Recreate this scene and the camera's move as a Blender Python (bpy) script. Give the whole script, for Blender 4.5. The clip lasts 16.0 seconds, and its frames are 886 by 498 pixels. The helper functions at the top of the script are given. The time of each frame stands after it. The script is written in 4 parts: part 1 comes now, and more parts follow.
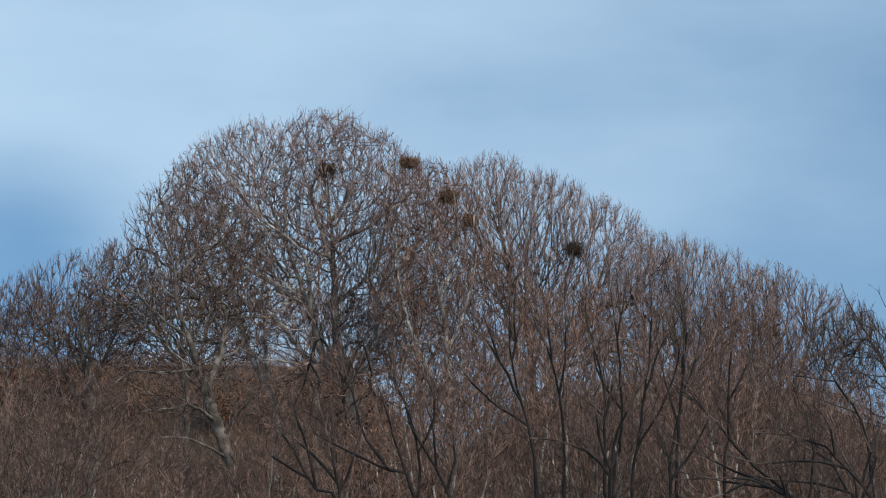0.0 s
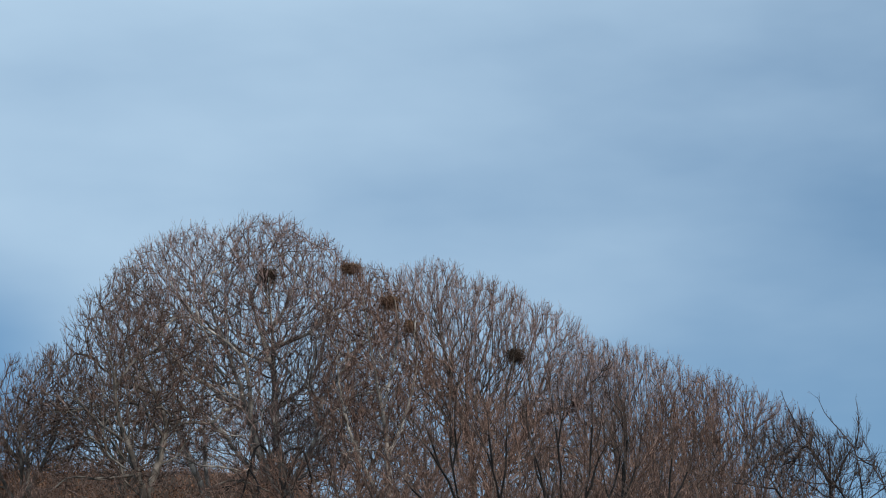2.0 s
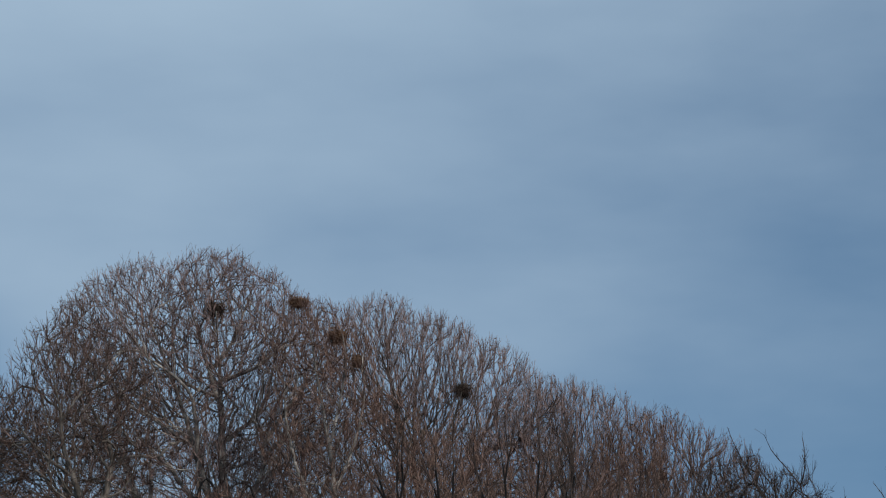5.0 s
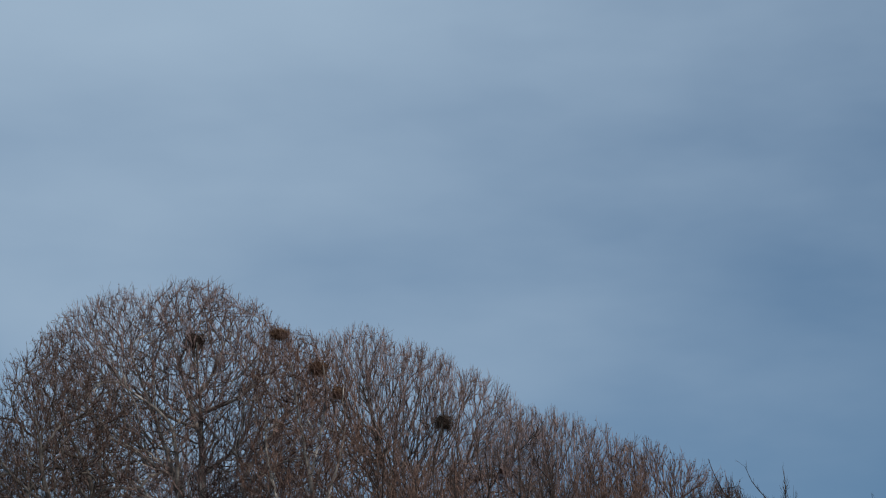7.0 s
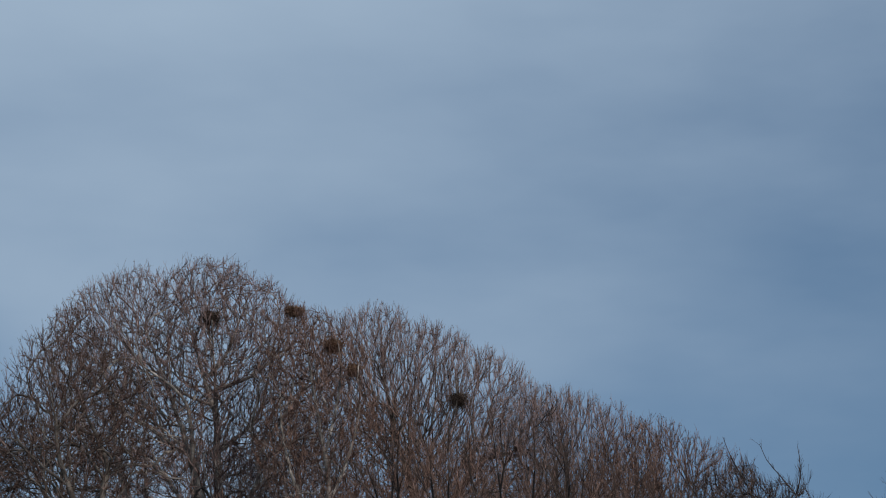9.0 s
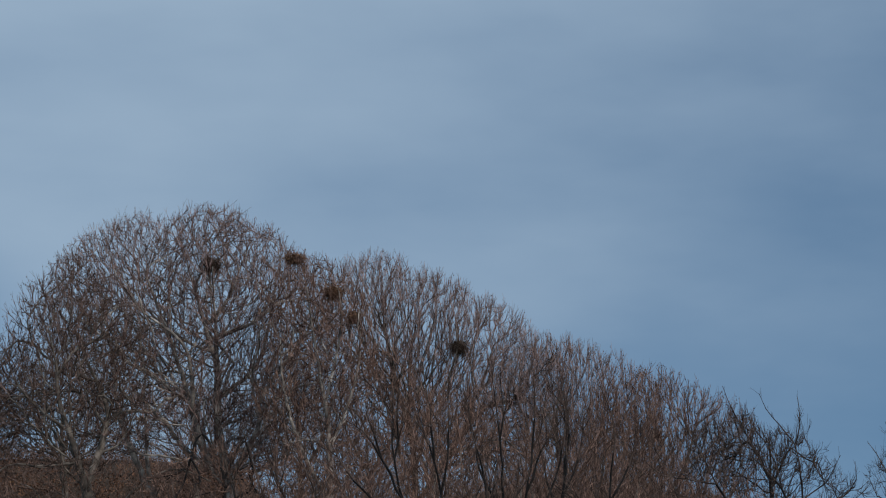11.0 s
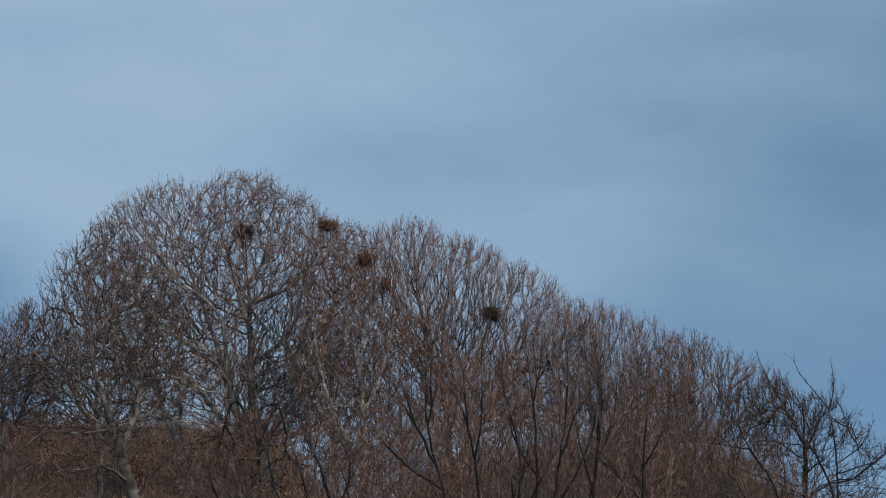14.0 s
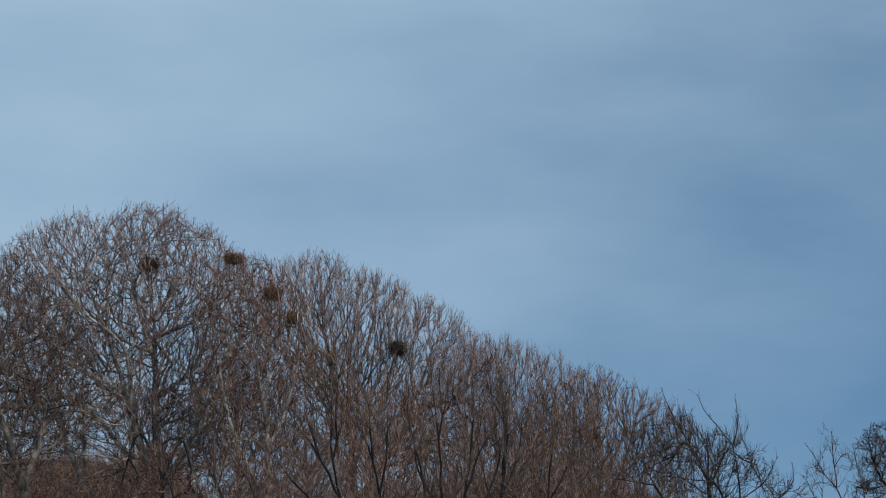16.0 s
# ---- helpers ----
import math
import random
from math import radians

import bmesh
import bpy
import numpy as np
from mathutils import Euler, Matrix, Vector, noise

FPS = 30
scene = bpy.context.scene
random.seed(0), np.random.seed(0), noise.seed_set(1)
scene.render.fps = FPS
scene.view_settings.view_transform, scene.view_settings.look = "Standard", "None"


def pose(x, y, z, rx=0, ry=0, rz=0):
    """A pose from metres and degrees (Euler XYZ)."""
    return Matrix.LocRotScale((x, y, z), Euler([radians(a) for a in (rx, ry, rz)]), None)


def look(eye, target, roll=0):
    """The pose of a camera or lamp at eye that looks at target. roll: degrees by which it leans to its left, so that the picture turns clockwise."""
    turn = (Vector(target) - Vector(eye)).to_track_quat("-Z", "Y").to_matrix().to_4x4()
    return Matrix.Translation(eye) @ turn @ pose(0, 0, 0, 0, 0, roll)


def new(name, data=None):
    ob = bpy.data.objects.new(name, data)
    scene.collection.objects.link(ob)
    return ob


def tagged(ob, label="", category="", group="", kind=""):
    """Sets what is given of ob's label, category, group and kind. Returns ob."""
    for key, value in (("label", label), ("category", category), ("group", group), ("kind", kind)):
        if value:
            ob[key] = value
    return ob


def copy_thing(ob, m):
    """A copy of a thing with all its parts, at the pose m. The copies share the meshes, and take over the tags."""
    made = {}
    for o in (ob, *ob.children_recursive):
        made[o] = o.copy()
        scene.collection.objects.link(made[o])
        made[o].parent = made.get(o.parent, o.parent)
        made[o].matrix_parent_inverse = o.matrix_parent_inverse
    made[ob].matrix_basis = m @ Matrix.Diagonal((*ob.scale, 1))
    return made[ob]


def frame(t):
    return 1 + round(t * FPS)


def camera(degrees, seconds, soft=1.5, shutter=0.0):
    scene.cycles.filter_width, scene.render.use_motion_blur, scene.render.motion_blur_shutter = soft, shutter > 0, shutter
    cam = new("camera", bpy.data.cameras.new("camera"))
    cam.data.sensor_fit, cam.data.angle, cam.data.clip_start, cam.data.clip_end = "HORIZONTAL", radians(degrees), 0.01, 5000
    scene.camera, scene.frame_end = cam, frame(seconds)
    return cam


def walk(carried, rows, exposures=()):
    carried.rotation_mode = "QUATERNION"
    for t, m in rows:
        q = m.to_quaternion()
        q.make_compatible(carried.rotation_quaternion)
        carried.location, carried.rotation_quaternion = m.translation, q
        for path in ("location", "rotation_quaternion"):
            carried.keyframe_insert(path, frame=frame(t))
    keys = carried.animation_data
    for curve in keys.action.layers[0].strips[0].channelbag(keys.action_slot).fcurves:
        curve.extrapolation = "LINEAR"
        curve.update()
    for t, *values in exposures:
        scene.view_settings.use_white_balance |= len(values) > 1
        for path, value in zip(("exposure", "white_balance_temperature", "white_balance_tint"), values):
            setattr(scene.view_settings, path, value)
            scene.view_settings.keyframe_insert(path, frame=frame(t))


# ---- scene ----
FOV = 20.0
cam = camera(FOV, 16.0, soft=1.1)
EYE = (0.0, 0.0, 1.6)
ROWS = [
    (0.0, 0.000, 10.000, 0.000),
    (0.5, 0.040, 10.354, 0.002),
    (1.0, -0.233, 11.146, -0.051),
    (1.5, -0.781, 11.815, 0.012),
    (2.0, -1.359, 12.418, 0.044),
    (2.5, -2.191, 12.893, 0.192),
    (3.0, -2.795, 13.070, 0.271),
    (3.5, -3.063, 12.948, 0.230),
    (3.7, -3.088, 12.883, 0.067),
    (5.8, -2.471, 13.558, -0.003),
    (6.0, -2.532, 13.640, -0.011),
    (6.5, -2.780, 13.856, 0.046),
    (7.0, -3.026, 13.933, 0.012),
    (7.5, -3.116, 13.890, -0.061),
    (8.0, -2.988, 13.756, 0.002),
    (8.5, -2.855, 13.638, -0.088),
    (9.0, -2.715, 13.425, -0.168),
    (9.5, -2.513, 13.059, -0.305),
    (11.8, -2.951, 12.099, -0.347),
    (12.0, -2.866, 12.086, -0.115),
    (12.5, -2.535, 11.956, -0.134),
    (13.0, -2.333, 11.724, -0.223),
    (13.5, -2.159, 11.406, -0.317),
    (14.0, -1.980, 11.461, -0.360),
    (14.5, -2.131, 11.778, -0.378),
    (15.0, -2.671, 11.999, -0.388),
    (15.5, -3.483, 12.139, -0.453),
    (16.0, -4.150, 12.258, -0.336),
]
EXPOSURES = [(0.0, 0.24, 6500, 10), (2.0, 0.10, 6500, 10), (3.5, -0.16, 6500, 11), (7.0, -0.42, 6500, 13), (9.5, -0.44, 6600, 15), (12.5, -0.35, 6450, 11), (14.0, -0.23, 6450, 11), (16.0, -0.18, 6400, 9)]

walk(cam, [(t, pose(*EYE, 90 + pitch, roll, yaw)) for t, yaw, pitch, roll in ROWS], EXPOSURES)

# ---------------------------------------------------------------- world and sun
SUN_UP, SUN_ROUND = 35.0, 143.0
world = bpy.data.worlds.new("winter_sky")
scene.world = world
world.use_nodes = True
wn, wl = world.node_tree.nodes, world.node_tree.links
wn.clear()


def wnode(kind, **values):
    n = wn.new(kind)
    for key, value in values.items():
        n.inputs[key].default_value = value
    return n


w_out = wn.new("ShaderNodeOutputWorld")
w_sky = wn.new("ShaderNodeTexSky")
w_sky.sky_type, w_sky.sun_disc = "NISHITA", False
w_sky.sun_elevation, w_sky.sun_rotation = radians(SUN_UP), radians(SUN_ROUND)
w_sky.air_density, w_sky.dust_density, w_sky.ozone_density = 1.0, 0.6, 3.0
w_clear = wn.new("ShaderNodeBackground")
w_clear.inputs["Strength"].default_value = 0.105
w_tint = wn.new("ShaderNodeMix")
w_tint.data_type, w_tint.blend_type = "RGBA", "MULTIPLY"
w_tint.inputs[0].default_value = 1.0
w_tint.inputs[7].default_value = (0.66, 0.86, 0.90, 1)
wl.new(w_sky.outputs[0], w_tint.inputs[6])
wl.new(w_tint.outputs[2], w_clear.inputs["Color"])
# deeper blue than at the bare horizon: the haze lies low behind the trees
w_co = wn.new("ShaderNodeTexCoord")
w_raise = wn.new("ShaderNodeMapping")
w_raise.inputs["Scale"].default_value = (1.0, 1.0, 0.7)
w_raise.inputs["Location"].default_value = (0.0, 0.0, 0.16)
wl.new(w_co.outputs["Generated"], w_raise.inputs["Vector"])
wl.new(w_raise.outputs[0], w_sky.inputs["Vector"])
# thin grey-white cloud sheet, torn open towards the horizon
w_map = wn.new("ShaderNodeMapping")
w_map.inputs["Scale"].default_value = (4.0, 4.0, 11.0)
w_map.inputs["Rotation"].default_value = (0.0, radians(12), 0.0)
w_map.inputs["Location"].default_value = (0.4, 0.0, 0.3)
w_big = wnode("ShaderNodeTexNoise", Scale=1.0, Detail=5.0, Roughness=0.5)
wl.new(w_co.outputs["Generated"], w_map.inputs["Vector"])
wl.new(w_map.outputs[0], w_big.inputs["Vector"])
w_sep = wn.new("ShaderNodeSeparateXYZ")
wl.new(w_co.outputs["Generated"], w_sep.inputs[0])
w_up = wn.new("ShaderNodeMapRange")
w_up.interpolation_type = "SMOOTHSTEP"
w_up.inputs[1].default_value, w_up.inputs[2].default_value = 0.13, 0.34
w_up.inputs[3].default_value, w_up.inputs[4].default_value = 0.42, 0.68
wl.new(w_sep.outputs[2], w_up.inputs[0])
w_side = wnode("ShaderNodeMath")
w_side.operation = "MULTIPLY_ADD"
w_side.inputs[1].default_value = -1.0
wl.new(w_sep.outputs[0], w_side.inputs[0])
wl.new(w_up.outputs[0], w_side.inputs[2])
# the sheet thins out low down on one side, where bare dark sky shows
w_rim = wn.new("ShaderNodeMapRange")
w_rim.interpolation_type = "SMOOTHSTEP"
w_rim.inputs[1].default_value, w_rim.inputs[2].default_value = -0.10, -0.17
wl.new(w_sep.outputs[0], w_rim.inputs[0])
w_low = wn.new("ShaderNodeMapRange")
w_low.interpolation_type = "SMOOTHSTEP"
w_low.inputs[1].default_value, w_low.inputs[2].default_value = 0.226, 0.175
wl.new(w_sep.outputs[2], w_low.inputs[0])
w_gap = wnode("ShaderNodeMath")
w_gap.operation = "MULTIPLY"
wl.new(w_rim.outputs[0], w_gap.inputs[0])
wl.new(w_low.outputs[0], w_gap.inputs[1])
w_thin = wnode("ShaderNodeMath")
w_thin.operation = "MULTIPLY_ADD"
w_thin.inputs[1].default_value = -0.55
wl.new(w_gap.outputs[0], w_thin.inputs[0])
wl.new(w_side.outputs[0], w_thin.inputs[2])
w_amt = wnode("ShaderNodeMath")
w_amt.operation = "ADD"
w_puff = wnode("ShaderNodeMath")
w_puff.operation = "MULTIPLY_ADD"
w_puff.inputs[1].default_value, w_puff.inputs[2].default_value = 0.85, -0.35
wl.new(w_big.outputs[0], w_puff.inputs[0])
wl.new(w_puff.outputs[0], w_amt.inputs[0])
wl.new(w_thin.outputs[0], w_amt.inputs[1])
w_fac = wn.new("ShaderNodeMapRange")
w_fac.interpolation_type = "SMOOTHSTEP"
w_fac.inputs[1].default_value, w_fac.inputs[2].default_value = 0.0, 1.0
wl.new(w_amt.outputs[0], w_fac.inputs[0])
w_cloud = wn.new("ShaderNodeBackground")
w_cloud.inputs["Color"].default_value = (0.392, 0.54, 0.685, 1)
w_cloud.inputs["Strength"].default_value = 1.12
w_mix = wn.new("ShaderNodeMixShader")
wl.new(w_fac.outputs[0], w_mix.inputs[0])
wl.new(w_clear.outputs[0], w_mix.inputs[1])
wl.new(w_cloud.outputs[0], w_mix.inputs[2])
wl.new(w_mix.outputs[0], w_out.inputs[0])

sun = new("sun", bpy.data.lights.new("sun", "SUN"))
sun.data.energy, sun.data.angle, sun.data.color = 2.35, radians(4), (1.0, 0.93, 0.85)
sun.matrix_world = look((60, -80, 70), (0, 0, 0))

# ---------------------------------------------------------------- materials


def bark(name, dark, light, patch, scale, rough=0.9, bump=0.4, uneven=1.3):
    """Bark: large patches, fine streaks along the wood, a little change from limb to limb."""
    m = bpy.data.materials.new(name)
    m.use_nodes = True
    n, l = m.node_tree.nodes, m.node_tree.links
    b = n["Principled BSDF"]
    co = n.new("ShaderNodeTexCoord")
    big = n.new("ShaderNodeTexNoise")
    big.inputs["Scale"].default_value, big.inputs["Detail"].default_value = scale, 4
    fine = n.new("ShaderNodeTexNoise")
    fine.inputs["Scale"].default_value, fine.inputs["Detail"].default_value = scale * 14, 3
    isl = n.new("ShaderNodeNewGeometry")
    for t in (big, fine):
        l.new(co.outputs["Object"], t.inputs["Vector"])
    ramp = n.new("ShaderNodeValToRGB")
    ramp.color_ramp.elements[0].position, ramp.color_ramp.elements[0].color = 0.36, (*dark, 1)
    ramp.color_ramp.elements[1].position, ramp.color_ramp.elements[1].color = 0.66, (*light, 1)
    mid = ramp.color_ramp.elements.new(0.52)
    mid.color = (*patch, 1)
    l.new(big.outputs[0], ramp.inputs[0])
    mul = n.new("ShaderNodeMath")
    mul.operation = "MULTIPLY_ADD"
    mul.inputs[1].default_value, mul.inputs[2].default_value = 0.7, 0.62
    l.new(fine.outputs[0], mul.inputs[0])
    vary = n.new("ShaderNodeMath")
    vary.operation = "MULTIPLY_ADD"
    vary.inputs[1].default_value, vary.inputs[2].default_value = uneven, 1 - uneven / 2
    l.new(isl.outputs["Random Per Island"], vary.inputs[0])
    both = n.new("ShaderNodeMath")
    both.operation = "MULTIPLY"
    l.new(mul.outputs[0], both.inputs[0])
    l.new(vary.outputs[0], both.inputs[1])
    mix = n.new("ShaderNodeMix")
    mix.data_type, mix.blend_type = "RGBA", "MULTIPLY"
    mix.inputs[0].default_value = 1.0
    l.new(ramp.outputs[0], mix.inputs[6])
    l.new(both.outputs[0], mix.inputs[7])
    l.new(mix.outputs[2], b.inputs["Base Color"])
    b.inputs["Roughness"].default_value = rough
    b.inputs["Specular IOR Level"].default_value = 0.25
    bp = n.new("ShaderNodeBump")
    bp.inputs["Strength"].default_value, bp.inputs["Distance"].default_value = bump, 0.02
    l.new(fine.outputs[0], bp.inputs["Height"])
    l.new(bp.outputs[0], b.inputs["Normal"])
    return m


PLANE_BARK = bark("plane_bark", (0.147, 0.127, 0.109), (0.572, 0.515, 0.444), (0.306, 0.268, 0.230), 2.6, uneven=0.12)
PLANE_TWIG = bark("plane_twig", (0.121, 0.078, 0.066), (0.354, 0.257, 0.231), (0.231, 0.155, 0.132), 4.0)
GREY_BARK = bark("grey_bark", (0.067, 0.055, 0.045), (0.241, 0.208, 0.176), (0.137, 0.116, 0.095), 3.0, uneven=0.12)
GREY_TWIG = bark("grey_twig", (0.141, 0.094, 0.080), (0.396, 0.293, 0.265), (0.259, 0.181, 0.157), 4.0)
DARK_BARK = bark("dark_bark", (0.009, 0.008, 0.0075), (0.038, 0.033, 0.030), (0.018, 0.015, 0.014), 2.0, uneven=0.12)
UMBER_TWIG = bark("umber_twig", (0.067, 0.042, 0.032), (0.211, 0.144, 0.119), (0.129, 0.086, 0.069), 4.0)
DARK_TWIG = bark("dark_twig", (0.045, 0.031, 0.027), (0.108, 0.079, 0.065), (0.067, 0.048, 0.038), 4.0)
BROWN_TWIG = bark("brown_twig", (0.100, 0.057, 0.044), (0.324, 0.207, 0.158), (0.187, 0.114, 0.085), 4.0)
RUST_LEAF = bark("rust_leaf", (0.078, 0.038, 0.025), (0.265, 0.144, 0.085), (0.160, 0.082, 0.049), 0.6)
NEST_STICK = bark("nest_stick", (0.055, 0.04, 0.032), (0.2, 0.145, 0.11), (0.115, 0.082, 0.062), 3.0)
NEST_RUST = bark("nest_rust", (0.14, 0.08, 0.05), (0.36, 0.22, 0.14), (0.24, 0.14, 0.09), 3.0)
SEED_HUSK = bark("seed_husk", (0.08, 0.05, 0.03), (0.2, 0.13, 0.08), (0.13, 0.085, 0.05), 3.0)
SOIL = bark("leaf_litter", (0.045, 0.030, 0.020), (0.14, 0.09, 0.056), (0.085, 0.055, 0.036), 0.3)

# ---------------------------------------------------------------- mesh helpers


def link_quads(name, verts, quads, mat, parent=None, label="", kind=""):
    """One mesh object from arrays of corners and quads (or triangles)."""
    me = bpy.data.meshes.new(name)
    k = quads.shape[1]
    me.vertices.add(len(verts))
    me.vertices.foreach_set("co", np.ascontiguousarray(verts, dtype=np.float32).ravel())
    me.loops.add(quads.size)
    me.loops.foreach_set("vertex_index", np.ascontiguousarray(quads, dtype=np.int32).ravel())
    me.polygons.add(len(quads))
    me.polygons.foreach_set("loop_start", np.arange(0, quads.size, k, dtype=np.int32))
    me.polygons.foreach_set("use_smooth", np.ones(len(quads), dtype=bool))
    me.update(calc_edges=True)
    me.materials.append(mat)
    ob = new(name, me)
    if parent is not None:
        ob.parent = parent
    return tagged(ob, label=label, kind=kind)


def unit(v):
    return v / np.maximum(np.linalg.norm(v, axis=-1, keepdims=True), 1e-9)


def rings(at, way, radius, sides):
    """Rings of corners round points: (n, sides, 3)."""
    ref = np.where(np.abs(way[:, 1:2]) < 0.85, np.array([[0.0, 1.0, 0.0]]), np.array([[1.0, 0.0, 0.0]]))
    u = unit(np.cross(ref, way))
    v = np.cross(way, u)
    a = np.arange(sides) * 2 * np.pi / sides
    return at[:, None] + radius[:, None, None] * (np.cos(a)[None, :, None] * u[:, None] + np.sin(a)[None, :, None] * v[:, None])


def shoots(rng, start, way, length, radius, lift=0.25, bend=0.12, steps=2, sides=3):
    """Thin curved shoots: corners and quads, and the middle points with their directions for side shoots."""
    n = len(start)
    ts = np.linspace(0, 1, steps + 1)
    side = rng.normal(size=(n, 3)) * bend
    pts, dirs = [], []
    for t in ts:
        lean = side * (t * t) + np.array([0, 0, lift]) * (t * t)
        pts.append(start + (way * t + lean) * length[:, None])
        dirs.append(unit(way + 2 * t * (side + np.array([0, 0, lift]))))
    all_rings = np.stack([rings(p, d, radius * (1 - 0.62 * t), sides) for p, d, t in zip(pts, dirs, ts)], axis=1)
    verts = all_rings.reshape(-1, 3)
    base = (np.arange(n) * (steps + 1) * sides)[:, None, None, None]
    k = (np.arange(steps) * sides)[None, :, None, None]
    s = np.arange(sides)
    q = np.stack([s, (s + 1) % sides, (s + 1) % sides + sides, s + sides], axis=-1)[None, None]
    quads = (base + k + q).reshape(-1, 4)
    return verts, quads, pts, dirs


class Skeleton:
    """A tree's wood as nodes with parents, grown towards points that fill its crown."""

    def __init__(self):
        self.at, self.parent, self.floor = [], [], []

    def chain(self, points, step, rng, start=None, wobble=0.05, least=(0.0, 0.0)):
        """A limb along control points; returns its last node."""
        pts = [np.array(p, float) for p in points]
        last = start
        if last is None:
            self.at.append(pts[0]), self.parent.append(-1), self.floor.append(least[0])
            last = 0
        else:
            pts = [self.at[start]] + pts
        for i, (a, b) in enumerate(zip(pts, pts[1:])):
            before, after = pts[max(i - 1, 0)], pts[min(i + 2, len(pts) - 1)]
            n = max(1, int(np.linalg.norm(b - a) / step))
            for j in range(1, n + 1):
                t = j / n
                # Catmull-Rom
                p = 0.5 * (2 * a + (b - before) * t + (2 * before - 5 * a + 4 * b - after) * t * t + (3 * a - before - 3 * b + after) * t ** 3)
                self.at.append(p + rng.normal(size=3) * wobble * step)
                self.parent.append(last)
                self.floor.append(least[0] + (least[1] - least[0]) * (i + t) / (len(pts) - 1))
                last = len(self.at) - 1
        return last

    def nearest(self, p):
        return int(np.argmin(np.linalg.norm(np.array(self.at) - np.array(p), axis=1)))

    def grow(self, goals, step, reach, kill, rng, lift=0.15, rounds=200, wander=0.12, inertia=0.5, focus=None, fan=0.0):
        """Space colonization."""
        at = np.zeros((len(self.at) + 60000, 3))
        count = len(self.at)
        at[:count] = np.array(self.at)
        ahead = np.zeros_like(at)
        for i in range(1, count):
            ahead[i] = unit(at[i] - at[self.parent[i]])
        best = np.full(len(goals), 1e9)
        who = np.zeros(len(goals), int)
        alive = np.ones(len(goals), bool)

        def compare(lo, hi):
            for c in range(lo, hi, 400):
                d = np.linalg.norm(goals[:, None] - at[None, c:min(c + 400, hi)], axis=2)
                j = d.argmin(axis=1)
                dm = d[np.arange(len(goals)), j]
                better = dm < best
                best[better], who[better] = dm[better], j[better] + c

        compare(0, count)
        used = {}
        for _ in range(rounds):
            alive &= best > kill
            pull = alive & (best < reach)
            if not pull.any():
                pull = alive & (best < best[alive].min() + reach * 0.6) if alive.any() else pull
                if not pull.any():
                    break
            idx = who[pull]
            vec = unit(goals[pull] - at[idx])
            nodes = np.unique(idx)
            total = np.zeros((count, 3))
            np.add.at(total, idx, vec)
            radial = unit(at[nodes] - np.array(focus)) * fan if focus is not None else 0.0
            ways = unit(unit(total[nodes]) + radial + ahead[nodes] * inertia + rng.normal(size=(len(nodes), 3)) * wander + np.array([0, 0, lift]))
            fresh = []
            for node, way in zip(nodes, ways):
                if used.get(node, 0) >= 3:
                    continue
                used[node] = used.get(node, 0) + 1
                fresh.append((node, at[node] + way * step))
            if not fresh or count + len(fresh) > len(at):
                break
            lo = count
            for node, p in fresh:
                at[count] = p
                ahead[count] = unit(p - at[node])
                self.parent.append(int(node))
                self.floor.append(0.0)
                count += 1
            compare(lo, count)
        self.at = list(at[:count])

    def fan_out(self, rng, lobes, step, focus, fan=0.1, lift=0.06, wander=0.16, fork=0.3, angle=0.6, cell=0.32, room=2, passes=6, most=60000, rag=(0.93, 1.03)):
        """Branches that fork and fan outwards, each until it meets the crown's rim or crowded wood."""
        low = np.min([np.array(c) - np.array(h) for c, h in lobes], axis=0) - 1.5
        high = np.max([np.array(c) + np.array(h) for c, h in lobes], axis=0) + 1.5
        dims = np.ceil((high - low) / cell).astype(int)
        taken = np.zeros(dims.prod(), int)

        def key(p):
            i = np.clip(((p - low) / cell).astype(int), 0, dims - 1)
            return (i[:, 0] * dims[1] + i[:, 1]) * dims[2] + i[:, 2]

        at = np.zeros((most + 4000, 3))
        ahead = np.zeros_like(at)
        count = len(self.at)
        at[:count] = np.array(self.at)
        for i in range(1, count):
            ahead[i] = unit(at[i] - at[self.parent[i]])
        np.add.at(taken, key(at[:count]), 1)

        def aside(way, spread):
            return unit(way + unit(np.cross(way, rng.normal(size=way.shape))) * np.tan(spread)[:, None])

        def run(node, way, limit, crowd):
            nonlocal count
            while len(node) and count < most:
                p = at[node]
                way = unit(way + unit(p - np.array(focus)) * fan + np.array([0, 0, lift]) + rng.normal(size=way.shape) * wander)
                q = p + way * step
                inside, k = depth_in(lobes, q), key(q)
                good = ((inside < limit) | (inside < depth_in(lobes, p))) & (taken[k] < crowd)
                pick = np.nonzero(good)[0]
                rng.shuffle(pick)
                pick = pick[np.unique(k[pick], return_index=True)[1]]
                n = len(pick)
                if not n or count + n > len(at):
                    break
                fresh = np.arange(count, count + n)
                at[fresh], ahead[fresh] = q[pick], way[pick]
                self.parent.extend(int(i) for i in node[pick])
                self.floor.extend([0.0] * n)
                np.add.at(taken, k[pick], 1)
                count += n
                split = rng.random(n) < fork
                kept = np.where(split[:, None], aside(way[pick], rng.uniform(0.1, 0.4, n) * angle), way[pick])
                side = aside(way[pick][split], rng.uniform(0.7, 1.3, split.sum()) * angle)
                node = np.concatenate([fresh, fresh[split]])
                way, limit = np.concatenate([kept, side]), np.concatenate([limit[pick], limit[pick][split]])

        first = np.nonzero(depth_in(lobes, at[:count]) < 1.15)[0]
        first = first[first > 0]
        tips = np.setdiff1d(first, np.array(self.parent))
